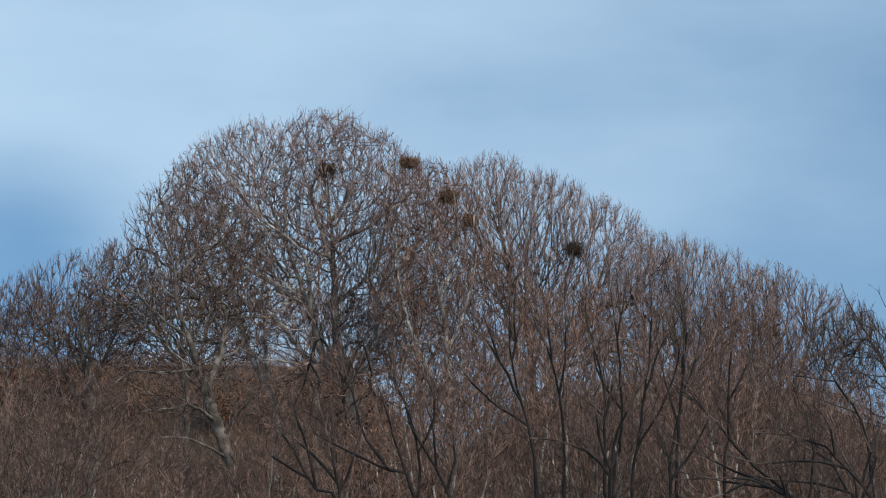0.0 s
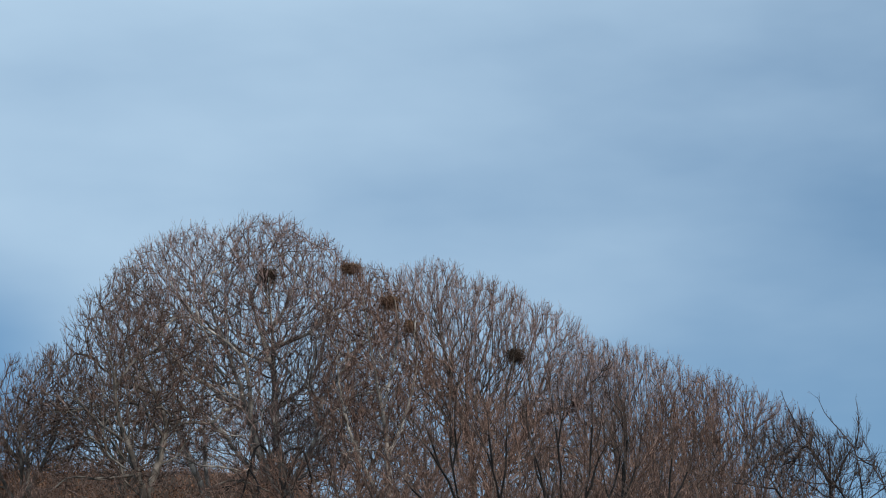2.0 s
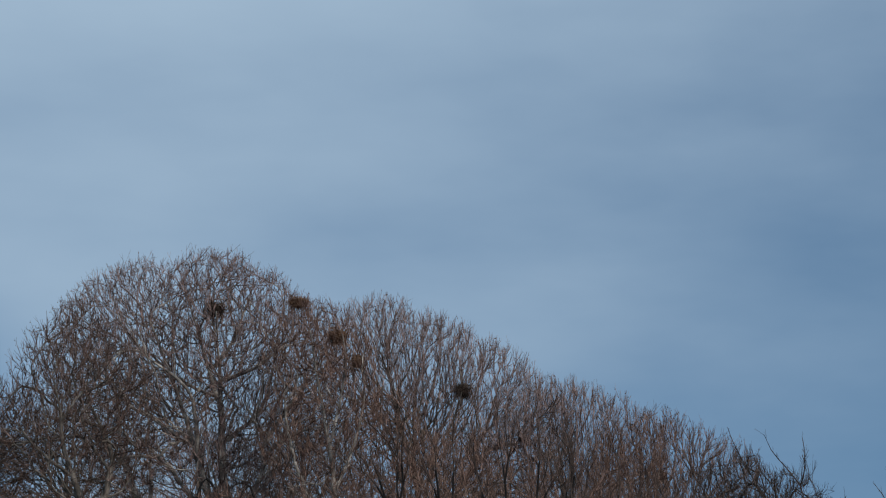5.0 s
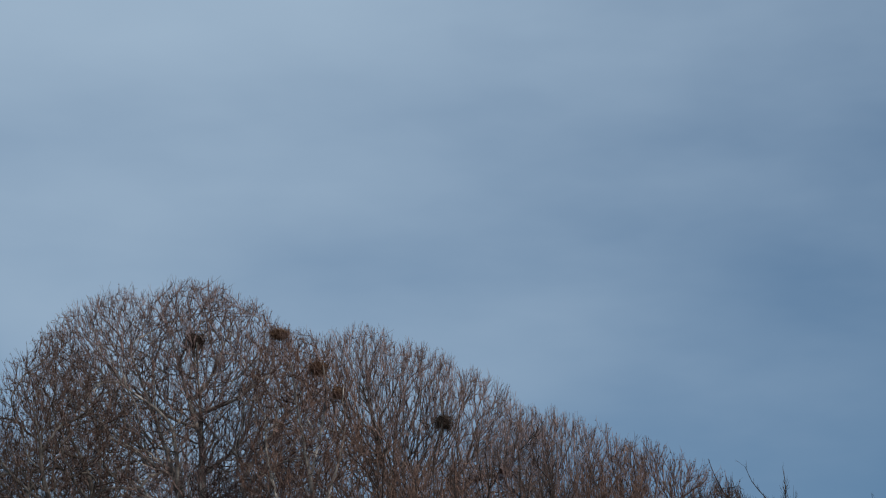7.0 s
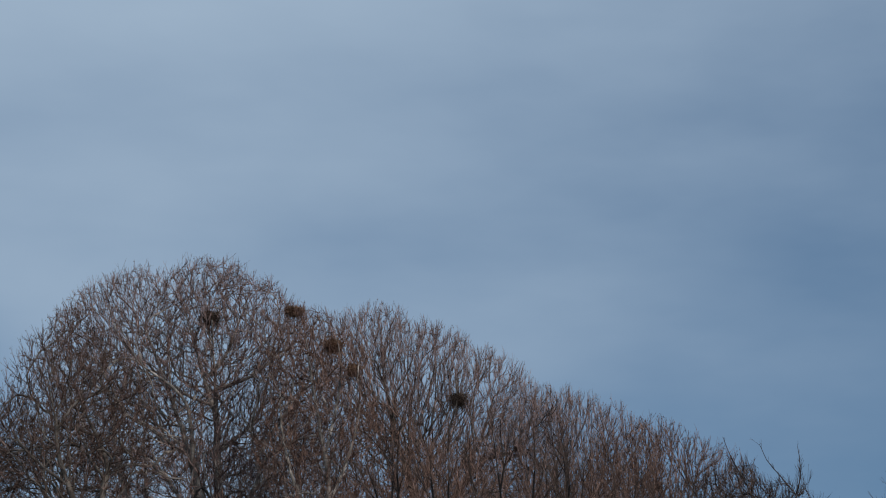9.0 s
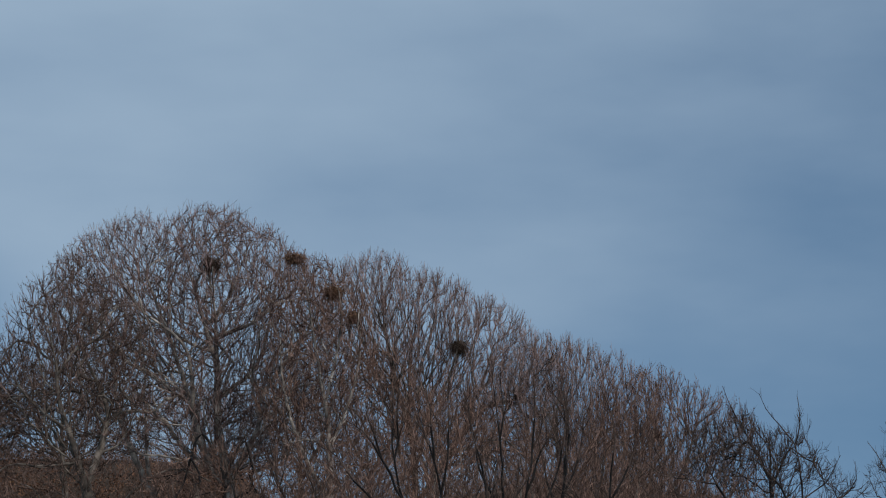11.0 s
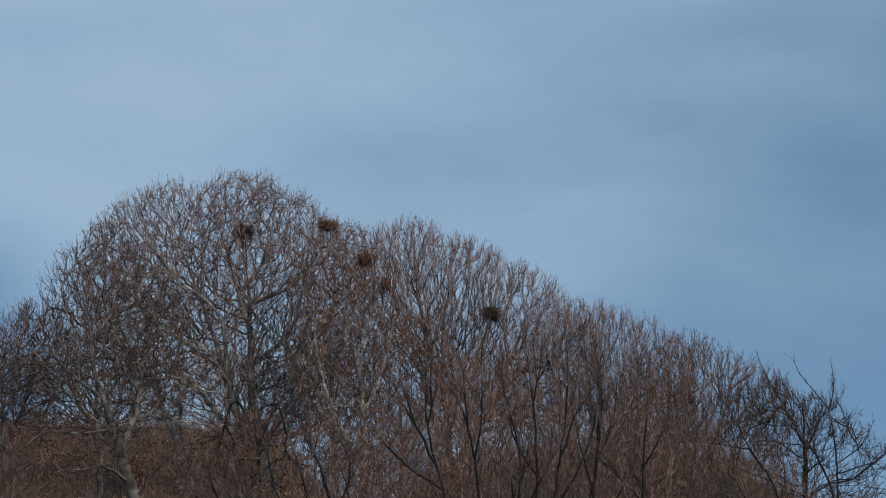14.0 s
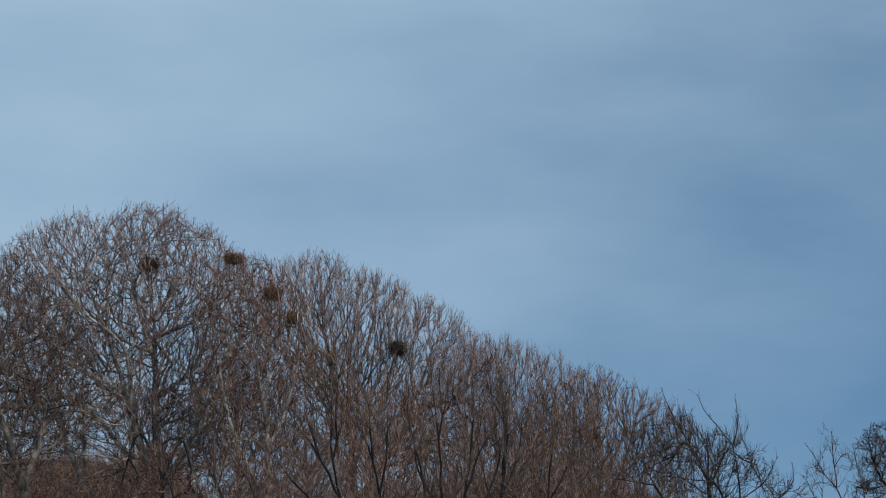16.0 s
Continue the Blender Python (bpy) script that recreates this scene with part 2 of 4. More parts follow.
        start = np.concatenate([tips, first, first])
        run(start, np.concatenate([ahead[tips], aside(ahead[np.concatenate([first, first])], rng.uniform(0.6, 1.1, 2 * len(first)))]), rng.uniform(*rag, len(start)), room)
        for _ in range(passes):
            start = rng.choice(count, count // 3)
            start = start[depth_in(lobes, at[start]) < 1.0]
            run(start, aside(ahead[start], rng.uniform(0.5, 1.1, len(start))), rng.uniform(*rag, len(start)), max(1, room - 1))
        self.at = list(at[:count])

    def fork(self, rng, per, length, angle=0.55):
        """Straight ascending side branches, with shorter ones on them."""
        for level in range(2):
            at = np.array(self.at)
            top, low = at[:, 2].max(), at[:, 2].min()
            high = np.nonzero(at[:, 2] > low + 0.45 * (top - low))[0]
            if level:
                high = np.arange(before, len(at))
            before = len(at)
            count = int(len(high) * per * (1.0 if level == 0 else 0.8))
            for i in rng.choice(high, count):
                p = self.parent[i]
                if p < 0:
                    continue
                way = unit(unit(at[i] - at[p]) + rng.normal(size=3) * np.array([angle, angle * 0.6, angle * 0.4]) + np.array([0, 0, 0.25]))
                ln = length * rng.uniform(0.4, 1.0) * (1.0 if level == 0 else 0.55)
                mid = at[i] + way * ln * 0.5 + rng.normal(size=3) * 0.05
                self.chain([mid, at[i] + way * ln + np.array([0, 0, 0.12 * ln])], 0.25, rng, start=int(i), wobble=0.06)

    def finish(self, tip=0.008, power=2.8, thickest=0.4):
        self.at = np.array(self.at)
        self.parent = np.array(self.parent)
        n = len(self.at)
        area = np.zeros(n)
        has = np.zeros(n, bool)
        has[self.parent[self.parent >= 0]] = True
        area[~has] = tip ** power
        self.main = np.full(n, -1)
        heavy = np.zeros(n)
        for i in range(n - 1, 0, -1):
            p = self.parent[i]
            area[p] += area[i]
            if area[i] > heavy[p]:
                heavy[p], self.main[p] = area[i], i
        self.r = np.maximum(area ** (1 / power), tip)
        self.r *= np.where(self.r > 0.03, 1 + (thickest / self.r.max() - 1) * np.clip((self.r - 0.03) / (self.r.max() - 0.03), 0, 1), 1)
        self.r = np.maximum(self.r, np.array(self.floor))
        way = np.zeros((n, 3))
        way[1:] = self.at[1:] - self.at[self.parent[1:]]
        way[0] = (0, 0, 1)
        self.way = unit(way)
        self.tips = ~has
        # order: which first limb each node belongs to (0 is the trunk)
        self.limb = np.zeros(n, int)
        self.order = np.zeros(n, int)
        count = 0
        for i in range(1, n):
            p = self.parent[i]
            if self.main[p] == i:
                self.limb[i], self.order[i] = self.limb[p], self.order[p]
            else:
                self.order[i] = self.order[p] + 1
                if self.limb[p] == 0 and self.order[i] == 1:
                    count += 1
                    self.limb[i] = count
                else:
                    self.limb[i] = self.limb[p]
        return self

    def tubes(self, pick, sides):
        """Corners and quads for the picked nodes' pieces of wood."""
        idx = np.nonzero(pick & (np.arange(len(self.at)) > 0))[0]
        par = self.parent[idx]
        cont = self.main[par] == idx
        start_r = np.where(cont, self.r[par], np.minimum(self.r[idx] * 1.15, self.r[par]))
        start_w = np.where(cont[:, None], self.way[par], self.way[idx])
        lo = rings(self.at[par], start_w, start_r, sides)
        hi = rings(self.at[idx], self.way[idx], self.r[idx], sides)
        verts = np.concatenate([lo, hi], axis=1).reshape(-1, 3)
        if sides > 6:
            # knots and hollows in the bark
            mid = np.repeat(np.stack([self.at[par], self.at[idx]], axis=1).reshape(-1, 3), sides, axis=0)
            x, y, z = verts.T
            bulge = 0.09 * np.sin(7 * x + 3 * z) * np.sin(5.3 * z + 4 * y) + 0.06 * np.sin(17 * z + 11 * x) * np.sin(13 * y + 6 * z)
            verts = mid + (verts - mid) * (1 + bulge)[:, None]
        s = np.arange(sides)
        q = np.stack([s, (s + 1) % sides, (s + 1) % sides + sides, s + sides], axis=-1)[None]
        quads = ((np.arange(len(idx)) * 2 * sides)[:, None, None] + q).reshape(-1, 4)
        return verts, quads


def crown_points(rng, lobes, spacing, shell=0.6):
    """Points in a union of rounded lobes ((centre), (half sizes)), denser towards the outside."""
    out = []
    for c, h in lobes:
        n = int(4.19 * h[0] * h[1] * h[2] / spacing ** 3)
        d = unit(rng.normal(size=(n, 3)))
        r = rng.random(n) ** (1 / 3.0)
        r = np.where(rng.random(n) < shell, 0.72 + 0.28 * rng.random(n), r)
        out.append(np.array(c) + d * r[:, None] * np.array(h))
    return np.concatenate(out)


def depth_in(lobes, p):
    """How far inside the crown points lie: 0 in the middle of a lobe, 1 at its rim."""
    best = np.full(len(p), 9.0)
    for c, h in lobes:
        best = np.minimum(best, np.linalg.norm((p - np.array(c)) / np.array(h), axis=1))
    return best


def build_tree(name, label, seed, base, limbs, lobes, wood, twig, spacing=0.8, step=0.38, thickest=0.35,
               shoots_per_node=5, shoot=(0.35, 0.9), shoot_r=0.009, upright=0.55, fine=0.035, side_shoots=2, seeds=0, lift=0.12, grow_on=True, spread=0.36, tip=0.009, along=0.6, focus=None, fan=0.0, wander=0.12, bends=2, inertia=0.5, forks=0.0, fork_length=1.6, rim_shoots=0, limb_r=(0.0, 0.0), side_spread=0.55,
               cell=0.0, room=2, fork=0.3, angle=0.6, rag=(0.93, 1.03), power=2.6,
               group="", category="tree"):
    """A bare tree: trunk and limbs along control points, branches that fill the lobes, and shoots on the thin wood."""
    rng = np.random.default_rng(seed)
    sk = Skeleton()
    first = True
    for line in limbs:
        if first:
            sk.chain([base] + list(line), step, rng, least=(limb_r[0] * 1.4, limb_r[1]))
            first = False
        else:
            at = sk.nearest(line[0])
            sk.chain(list(line[1:]), step, rng, start=at, least=limb_r)
    if cell:
        sk.fan_out(rng, lobes, step, focus, fan=fan, lift=lift, wander=wander, fork=fork, angle=angle, cell=cell, room=room, rag=rag)
    elif grow_on:
        goals = crown_points(rng, lobes, spacing)
        sk.grow(goals, step, 4.0, 0.6 * spacing, rng, lift=lift, focus=focus, fan=fan, wander=wander, inertia=inertia)
    if forks:
        sk.fork(rng, forks, fork_length)
    sk.finish(tip=tip, thickest=thickest, power=power)
    root = new(name)
    root.location = base
    tagged(root, label, category, group)
    off = np.array(base, float)
    thick = sk.r > 0.055
    trunk = thick & (sk.limb == 0) & (sk.order == 0)
    for i in range(1, len(sk.at)):
        trunk[i] &= trunk[sk.parent[i]]
    v, q = sk.tubes(trunk, 12)
    stem = link_quads("trunk", v - off, q, wood, root)
    # each joined run of thick wood is one limb
    heavy = thick & ~trunk
    run = np.arange(len(sk.at))
    for i in np.nonzero(heavy)[0]:
        if heavy[sk.parent[i]]:
            run[i] = run[sk.parent[i]]
    for k in np.unique(run[heavy]):
        pick = heavy & (run == k)
        if pick.sum() > 2:
            v, q = sk.tubes(pick, 7)
            link_quads("limb", v - off, q, wood, stem)
    v, q = sk.tubes(~thick & (sk.r > 0.02), 5)
    if len(q):
        link_quads("branchwork", v - off, q, wood, root, kind="stuff")
    v, q = sk.tubes(sk.r <= 0.02, 3)
    parts = [(v, q)]
    # shoots
    thin = np.nonzero(sk.r < fine)[0]
    per = shoots_per_node
    src = np.repeat(thin, per + rim_shoots * (depth_in(lobes, sk.at[thin]) > 0.84))
    n = len(src)
    par = sk.parent[src]
    start = sk.at[par] + (sk.at[src] - sk.at[par]) * rng.random((n, 1))
    outward = unit(start - (np.array(focus) if focus is not None else np.array([c for c, h in lobes]).mean(axis=0)))
    way = unit(sk.way[src] * along + outward * 0.25 + rng.normal(size=(n, 3)) * spread + np.array([0, 0, upright]))
    rim = np.clip((depth_in(lobes, start) - 0.45) / 0.5, 0, 1)
    length = (shoot[0] + (shoot[1] - shoot[0]) * rng.random(n)) * (0.75 + 0.35 * rim)
    end = start + (way + np.array([0, 0, upright * 0.35])) * length[:, None]
    length = length * np.clip(1.0 - 2.2 * (depth_in(lobes, end) - 1.12), 0.35, 1.0)
    v, q, pts, dirs = shoots(rng, start, way, length, np.full(n, shoot_r) * rng.uniform(0.75, 1.3, n), lift=upright * 0.35, steps=bends)
    parts.append((v, q))
    for s in range(side_shoots):
        t = rng.uniform(0.2, 0.8, (n, 1))
        at = np.where(t < 0.5, pts[0] + (pts[1] - pts[0]) * t * 2, pts[1] + (pts[2] - pts[1]) * (t - 0.5) * 2) if bends == 2 else pts[0] + (pts[-1] - pts[0]) * t
        w = unit(dirs[1] + rng.normal(size=(n, 3)) * side_spread)
        keep = rng.random(n) < 0.85
        v, q, tp, td = shoots(rng, at[keep], w[keep], length[keep] * rng.uniform(0.3, 0.6, keep.sum()), np.full(keep.sum(), shoot_r * 0.75), lift=upright * 0.4, steps=1)
        parts.append((v, q))
    total, vs, qs = 0, [], []
    for v, q in parts:
        vs.append(v), qs.append(q + total)
        total += len(v)
    crown = link_quads("crown", np.concatenate(vs) - off, np.concatenate(qs), twig, root, kind="stuff")
    if seeds:
        pick = rng.choice(n, min(seeds, n), replace=False)
        c = pts[1][pick] + np.array([0, 0, -0.07])
        r = rng.uniform(0.014, 0.024, len(c))[:, None, None]
        shape = np.array([[1, 0, 0], [-1, 0, 0], [0, 1, 0], [0, -1, 0], [0, 0, 1], [0, 0, -1]], float)
        v = (c[:, None] + r * shape[None]).reshape(-1, 3)
        tri = np.array([[0, 2, 4], [2, 1, 4], [1, 3, 4], [3, 0, 4], [2, 0, 5], [1, 2, 5], [3, 1, 5], [0, 3, 5]])
        q = ((np.arange(len(c)) * 6)[:, None, None] + tri[None]).reshape(-1, 3)
        link_quads("hanging_fruit", v - off, q, SEED_HUSK, crown, kind="stuff")
    return root


# ---------------------------------------------------------------- ground
def ground_height(x, y):
    """Flat meadow by the camera, a wooded bank behind the trees."""
    t = min(max((y - 98) / 42, 0), 1)
    left = min(max((2.0 - x) / 8, 0), 1)
    right = min(max((x + 1.0) / 8, 0), 1) * min(max((29 - x) / 9, 0), 1)
    crest = 13 + 6.6 * left * left * (3 - 2 * left) + 5.2 * right * right * (3 - 2 * right)
    rise = (t * t * (3 - 2 * t)) * (crest + 0.8 * noise.noise((x * 0.16, y * 0.1, 3.0)))
    return rise + 0.5 * noise.noise((x * 0.05, y * 0.05, 0.0)) * min(1, t * 3 + 0.2)


def build_ground():
    xs = np.concatenate([[-3000, -1000, -400], np.arange(-150, 151, 5), [400, 1000, 3000]])
    ys = np.concatenate([[-3000, -800, -200, -60], np.arange(-20, 181, 5), [260, 600, 1500, 4000]])
    verts = np.array([(x, y, ground_height(x, y)) for y in ys for x in xs])
    w = len(xs)
    quads = np.array([(j * w + i, j * w + i + 1, (j + 1) * w + i + 1, (j + 1) * w + i) for j in range(len(ys) - 1) for i in range(w - 1)])
    ob = link_quads("ground", verts, quads, SOIL)
    tagged(ob, "brown winter ground strewn with fallen leaves", "ground", kind="structure")


build_ground()

# ---------------------------------------------------------------- the large trees
# habits: crooked fanning plane trees, and steep slender crowns
PLANE = dict(step=0.22, cell=0.264, fan=0.09, lift=0.05, wander=0.20, fork=0.36, angle=0.72, tip=0.0081, fine=0.021, shoots_per_node=1, side_shoots=1, rim_shoots=1, bends=1,
             shoot=(0.14, 0.36), shoot_r=0.0074, upright=0.5, spread=0.45, along=0.9, side_spread=0.7, rag=(0.95, 1.03))
STEEP = dict(step=0.23, cell=0.268, fan=0.11, lift=0.09, wander=0.13, fork=0.33, angle=0.5, tip=0.0086, fine=0.021, shoots_per_node=1, side_shoots=1, rim_shoots=1, bends=1,
             shoot=(0.16, 0.45), shoot_r=0.0078, upright=0.6, spread=0.34, along=0.9, side_spread=0.5, rag=(0.94, 1.10))
build_tree("plane_tree", "old bare plane tree with pale bark and broad domed crown", 11,
    base=(-2.05, 80.00, 0.0),
    limbs=[
        [(-2.31, 80.00, 7.34), (-2.87, 80.00, 10.59), (-3.40, 80.00, 12.77), (-3.54, 80.00, 15.17), (-3.65, 77.60, 17.76)],
        [(-2.87, 79.40, 10.88), (-3.89, 79.40, 12.29), (-4.21, 79.40, 13.42), (-4.88, 79.40, 15.34), (-5.90, 79.40, 17.93)],
        [(-2.86, 79.20, 10.86), (-2.16, 79.20, 12.84), (-2.11, 79.20, 13.75), (-1.19, 79.20, 15.22), (-0.16, 79.20, 16.69)],
        [(-2.15, 80.60, 13.97), (-2.21, 80.60, 15.27), (-1.74, 80.60, 17.61)],
        [(-2.08, 78.00, 13.57), (-1.31, 78.00, 13.89), (0.11, 78.00, 14.29)],
        [(-3.47, 78.60, 13.66), (-4.47, 78.60, 15.30), (-6.01, 78.60, 16.57)],
        [(-3.60, 80.50, 15.35), (-4.13, 80.50, 16.84), (-4.70, 80.50, 18.82)],
        [(-3.54, 79.00, 15.55), (-2.46, 79.00, 16.21), (-1.25, 79.00, 17.20)],
        [(-3.63, 81.00, 16.28), (-3.34, 81.00, 17.22), (-2.68, 81.00, 19.12)],
    ],
    lobes=[((-6.02, 80.00, 16.44), (3.29, 2.31, 3.38)), ((-3.74, 80.00, 16.72), (3.01, 2.45, 3.43)), ((-1.71, 79.50, 16.16), (2.28, 2.18, 2.72)), ((-3.98, 80.00, 13.48), (4.29, 2.18, 2.10)), ((-2.64, 80.00, 17.46), (1.73, 2.04, 2.29)), ((-7.04, 80.00, 17.56), (1.37, 1.63, 1.64)), ((-1.86, 78.50, 13.26), (1.97, 1.36, 1.97))],
    wood=PLANE_BARK, twig=PLANE_TWIG, limb_r=(0.085, 0.022), thickest=0.20, focus=(-3.32, 80.00, 10.59), seeds=3000, group="plane trees", **PLANE)
build_tree("plane_tree", "leaning bare plane tree with pale limbs and drooping lower branches", 12,
    base=(-5.71, 76.00, 0.0),
    limbs=[
        [(-6.12, 76.00, 7.06), (-6.57, 76.00, 8.76), (-7.11, 76.00, 10.31), (-7.44, 76.00, 11.35), (-7.74, 76.00, 12.22), (-8.11, 76.00, 13.18), (-8.17, 76.00, 13.96), (-8.40, 76.00, 14.93)],
        [(-7.44, 76.00, 11.35), (-7.71, 75.00, 11.13), (-8.28, 74.00, 10.92), (-9.22, 73.50, 10.86), (-9.81, 73.00, 10.30)],
        [(-6.84, 76.00, 9.62), (-7.52, 75.00, 10.03), (-8.26, 74.00, 9.83), (-9.03, 73.50, 9.69)],
        [(-6.48, 76.00, 8.51), (-7.50, 75.00, 9.01), (-8.32, 74.00, 8.99), (-9.26, 73.50, 8.78)],
        [(-7.20, 76.00, 10.48), (-6.96, 77.00, 11.65), (-6.81, 78.00, 13.21), (-7.59, 78.50, 14.91)],
        [(-7.74, 76.00, 12.22), (-8.88, 76.00, 13.09), (-9.50, 76.00, 13.88)],
        [(-6.66, 76.00, 9.11), (-5.66, 75.00, 10.37), (-4.45, 74.50, 10.95), (-3.08, 74.00, 10.42)],
    ],
    lobes=[((-8.67, 77.00, 14.13), (1.7, 1.90, 2.25)), ((-7.66, 77.50, 14.21), (2.4, 2.04, 2.6)), ((-9.79, 77.00, 13.24), (1.8, 1.90, 2.2)), ((-6.45, 78.00, 12.67), (1.4, 0.95, 0.7)), ((-8.94, 74.00, 10.42), (2.0, 1.09, 1.3)), ((-4.82, 75.00, 10.71), (2.0, 0.82, 0.5)), ((-8.36, 76.00, 12.91), (2.22, 1.36, 1.54)), ((-8.78, 77.00, 15.20), (1.30, 1.63, 1.91)), ((-8.01, 78.00, 16.10), (1.23, 1.50, 2.11)), ((-7.70, 75.00, 10.62), (1.27, 1.20, 1.01)), ((-9.18, 74.00, 10.00), (1.33, 1.20, 0.83))],
    wood=GREY_BARK, twig=UMBER_TWIG, limb_r=(0.055, 0.018), thickest=0.19, focus=(-7.11, 76.00, 10.14), seeds=1500, group="plane trees", **{**PLANE, "cell": 0.28})
build_tree("plane_tree", "bare plane tree with two pale stems and fine twigs", 19,
    base=(-5.42, 86.00, 0.0),
    limbs=[
        [(-5.70, 86.00, 10.48), (-6.11, 86.00, 11.85), (-6.61, 86.00, 13.02), (-7.01, 86.00, 14.01), (-7.22, 86.00, 14.80), (-7.25, 86.00, 15.59), (-7.34, 86.00, 16.19), (-7.50, 86.00, 16.88), (-7.71, 86.00, 17.68), (-7.86, 86.00, 18.59)],
        [(-5.95, 86.00, 11.36), (-6.04, 86.00, 12.43), (-6.12, 86.00, 13.22), (-6.20, 86.00, 14.40), (-6.27, 86.00, 15.39), (-6.32, 86.00, 16.39), (-6.17, 86.00, 17.38)],
        [(-7.29, 85.50, 16.10), (-7.03, 85.50, 16.70), (-6.84, 85.50, 17.39), (-6.74, 85.50, 18.29)],
        [(-6.97, 85.50, 13.94), (-7.66, 85.50, 14.62), (-8.16, 85.50, 15.31), (-8.57, 85.50, 16.30)],
        [(-7.09, 84.50, 14.57), (-6.61, 84.50, 14.61), (-6.03, 84.50, 14.45), (-5.26, 84.50, 14.33)],
    ],
    lobes=[((-7.54, 86.00, 16.58), (2.13, 1.50, 2.61)), ((-6.44, 86.00, 15.19), (2.13, 1.36, 2.13)), ((-7.70, 86.00, 14.11), (2.32, 1.22, 1.45))],
    wood=PLANE_BARK, twig=UMBER_TWIG, limb_r=(0.06, 0.02), thickest=0.14, focus=(-6.70, 86.00, 12.43), seeds=600, group="plane trees", **{**PLANE, "cell": 0.330})
build_tree("plane_tree", "bare tree with steep slender branches holding large stick nest", 13,
    base=(3.40, 86.00, 0.0),
    limbs=[
        [(3.30, 86.00, 7.77), (3.13, 86.00, 11.26), (2.95, 86.00, 13.61), (2.27, 86.00, 15.99), (1.89, 86.00, 17.98)],
        [(3.04, 86.00, 12.43), (3.59, 85.00, 14.25), (4.16, 84.40, 15.52), (4.41, 84.00, 16.33), (4.35, 84.20, 17.44)],
        [(3.13, 86.00, 11.26), (4.61, 86.00, 13.61), (5.66, 85.50, 14.72), (6.54, 85.00, 14.90), (6.69, 86.00, 16.39)],
        [(2.95, 86.00, 13.61), (2.89, 87.00, 15.75), (3.01, 87.00, 17.77)],
        [(4.61, 86.00, 13.61), (5.44, 86.50, 15.67), (5.85, 86.50, 17.07)],
    ],
    lobes=[((1.69, 86.00, 17.32), (2.11, 1.90, 2.58)), ((3.26, 86.00, 16.92), (2.32, 1.90, 2.47)), ((5.02, 86.00, 16.03), (2.32, 1.90, 2.47)), ((3.83, 86.00, 14.34), (3.37, 1.90, 1.89)), ((6.48, 86.00, 14.84), (2.11, 1.50, 2.37))],
    wood=GREY_BARK, twig=GREY_TWIG, limb_r=(0.05, 0.018), thickest=0.13, focus=(3.13, 86.00, 11.26), seeds=1200, group="plane trees", **{**STEEP, "cell": 0.256})
build_tree("plane_tree", "bare tree with dense brown twigs and several stick nests", 18,
    base=(0.27, 76.00, 0.0),
    limbs=[
        [(0.27, 76.00, 7.06), (0.19, 76.00, 10.14), (0.10, 76.00, 12.22), (-0.16, 76.00, 13.96), (-0.42, 76.00, 15.37), (-0.83, 75.30, 17.53)],
        [(-0.03, 76.00, 13.26), (0.28, 76.00, 14.67), (0.42, 76.00, 15.72), (0.36, 75.30, 16.37), (0.10, 76.00, 17.32)],
        [(0.14, 76.00, 11.87), (0.80, 76.00, 13.61), (1.01, 76.00, 15.02), (0.93, 75.30, 15.70), (1.15, 76.00, 16.61)],
        [(0.19, 76.00, 10.14), (-0.76, 76.00, 11.87), (-1.28, 76.00, 13.61), (-1.46, 76.00, 15.19)],
    ],
    lobes=[((-0.50, 76.00, 15.99), (1.6, 1.36, 1.75)), ((0.36, 76.00, 15.37), (1.15, 1.22, 1.8)), ((-0.24, 76.00, 13.61), (2.0, 1.50, 2.3)), ((0.28, 76.00, 11.17), (2.0, 1.36, 1.8)), ((-0.24, 76.00, 15.81), (1.37, 1.40, 1.37)), ((-0.80, 76.00, 16.70), (1.03, 1.30, 1.06)), ((0.28, 76.00, 14.84), (1.20, 1.30, 1.37))],
    wood=PLANE_BARK, twig=BROWN_TWIG, limb_r=(0.045, 0.016), thickest=0.13, focus=(0.10, 76.00, 11.52), seeds=500, group="plane trees", **{**PLANE, "cell": 0.268, "upright": 0.65})
build_tree("bare_tree", "bare tree with low rounded crown of upright grey-brown twigs", 14,
    base=(8.05, 84.00, 0.0),
    limbs=[
        [(7.99, 84.00, 7.63), (7.98, 84.00, 10.47), (7.91, 84.00, 12.37), (7.75, 84.00, 14.10)],
        [(7.96, 84.00, 11.42), (9.07, 84.00, 12.95), (9.48, 84.00, 14.49)],
        [(7.98, 84.00, 10.66), (6.97, 84.00, 12.57), (6.80, 84.00, 14.10)],
    ],
    lobes=[((7.65, 84.00, 14.13), (2.34, 1.77, 2.58)), ((9.17, 84.00, 13.74), (2.34, 1.77, 2.45)), ((6.59, 84.00, 13.36), (2.10, 1.63, 2.58)), ((8.09, 84.00, 11.83), (2.80, 1.63, 2.58))],
    wood=GREY_BARK, twig=GREY_TWIG, limb_r=(0.04, 0.015), thickest=0.1, focus=(7.97, 84.00, 9.90), seeds=1500, group="bare trees", **{**STEEP, "cell": 0.255})
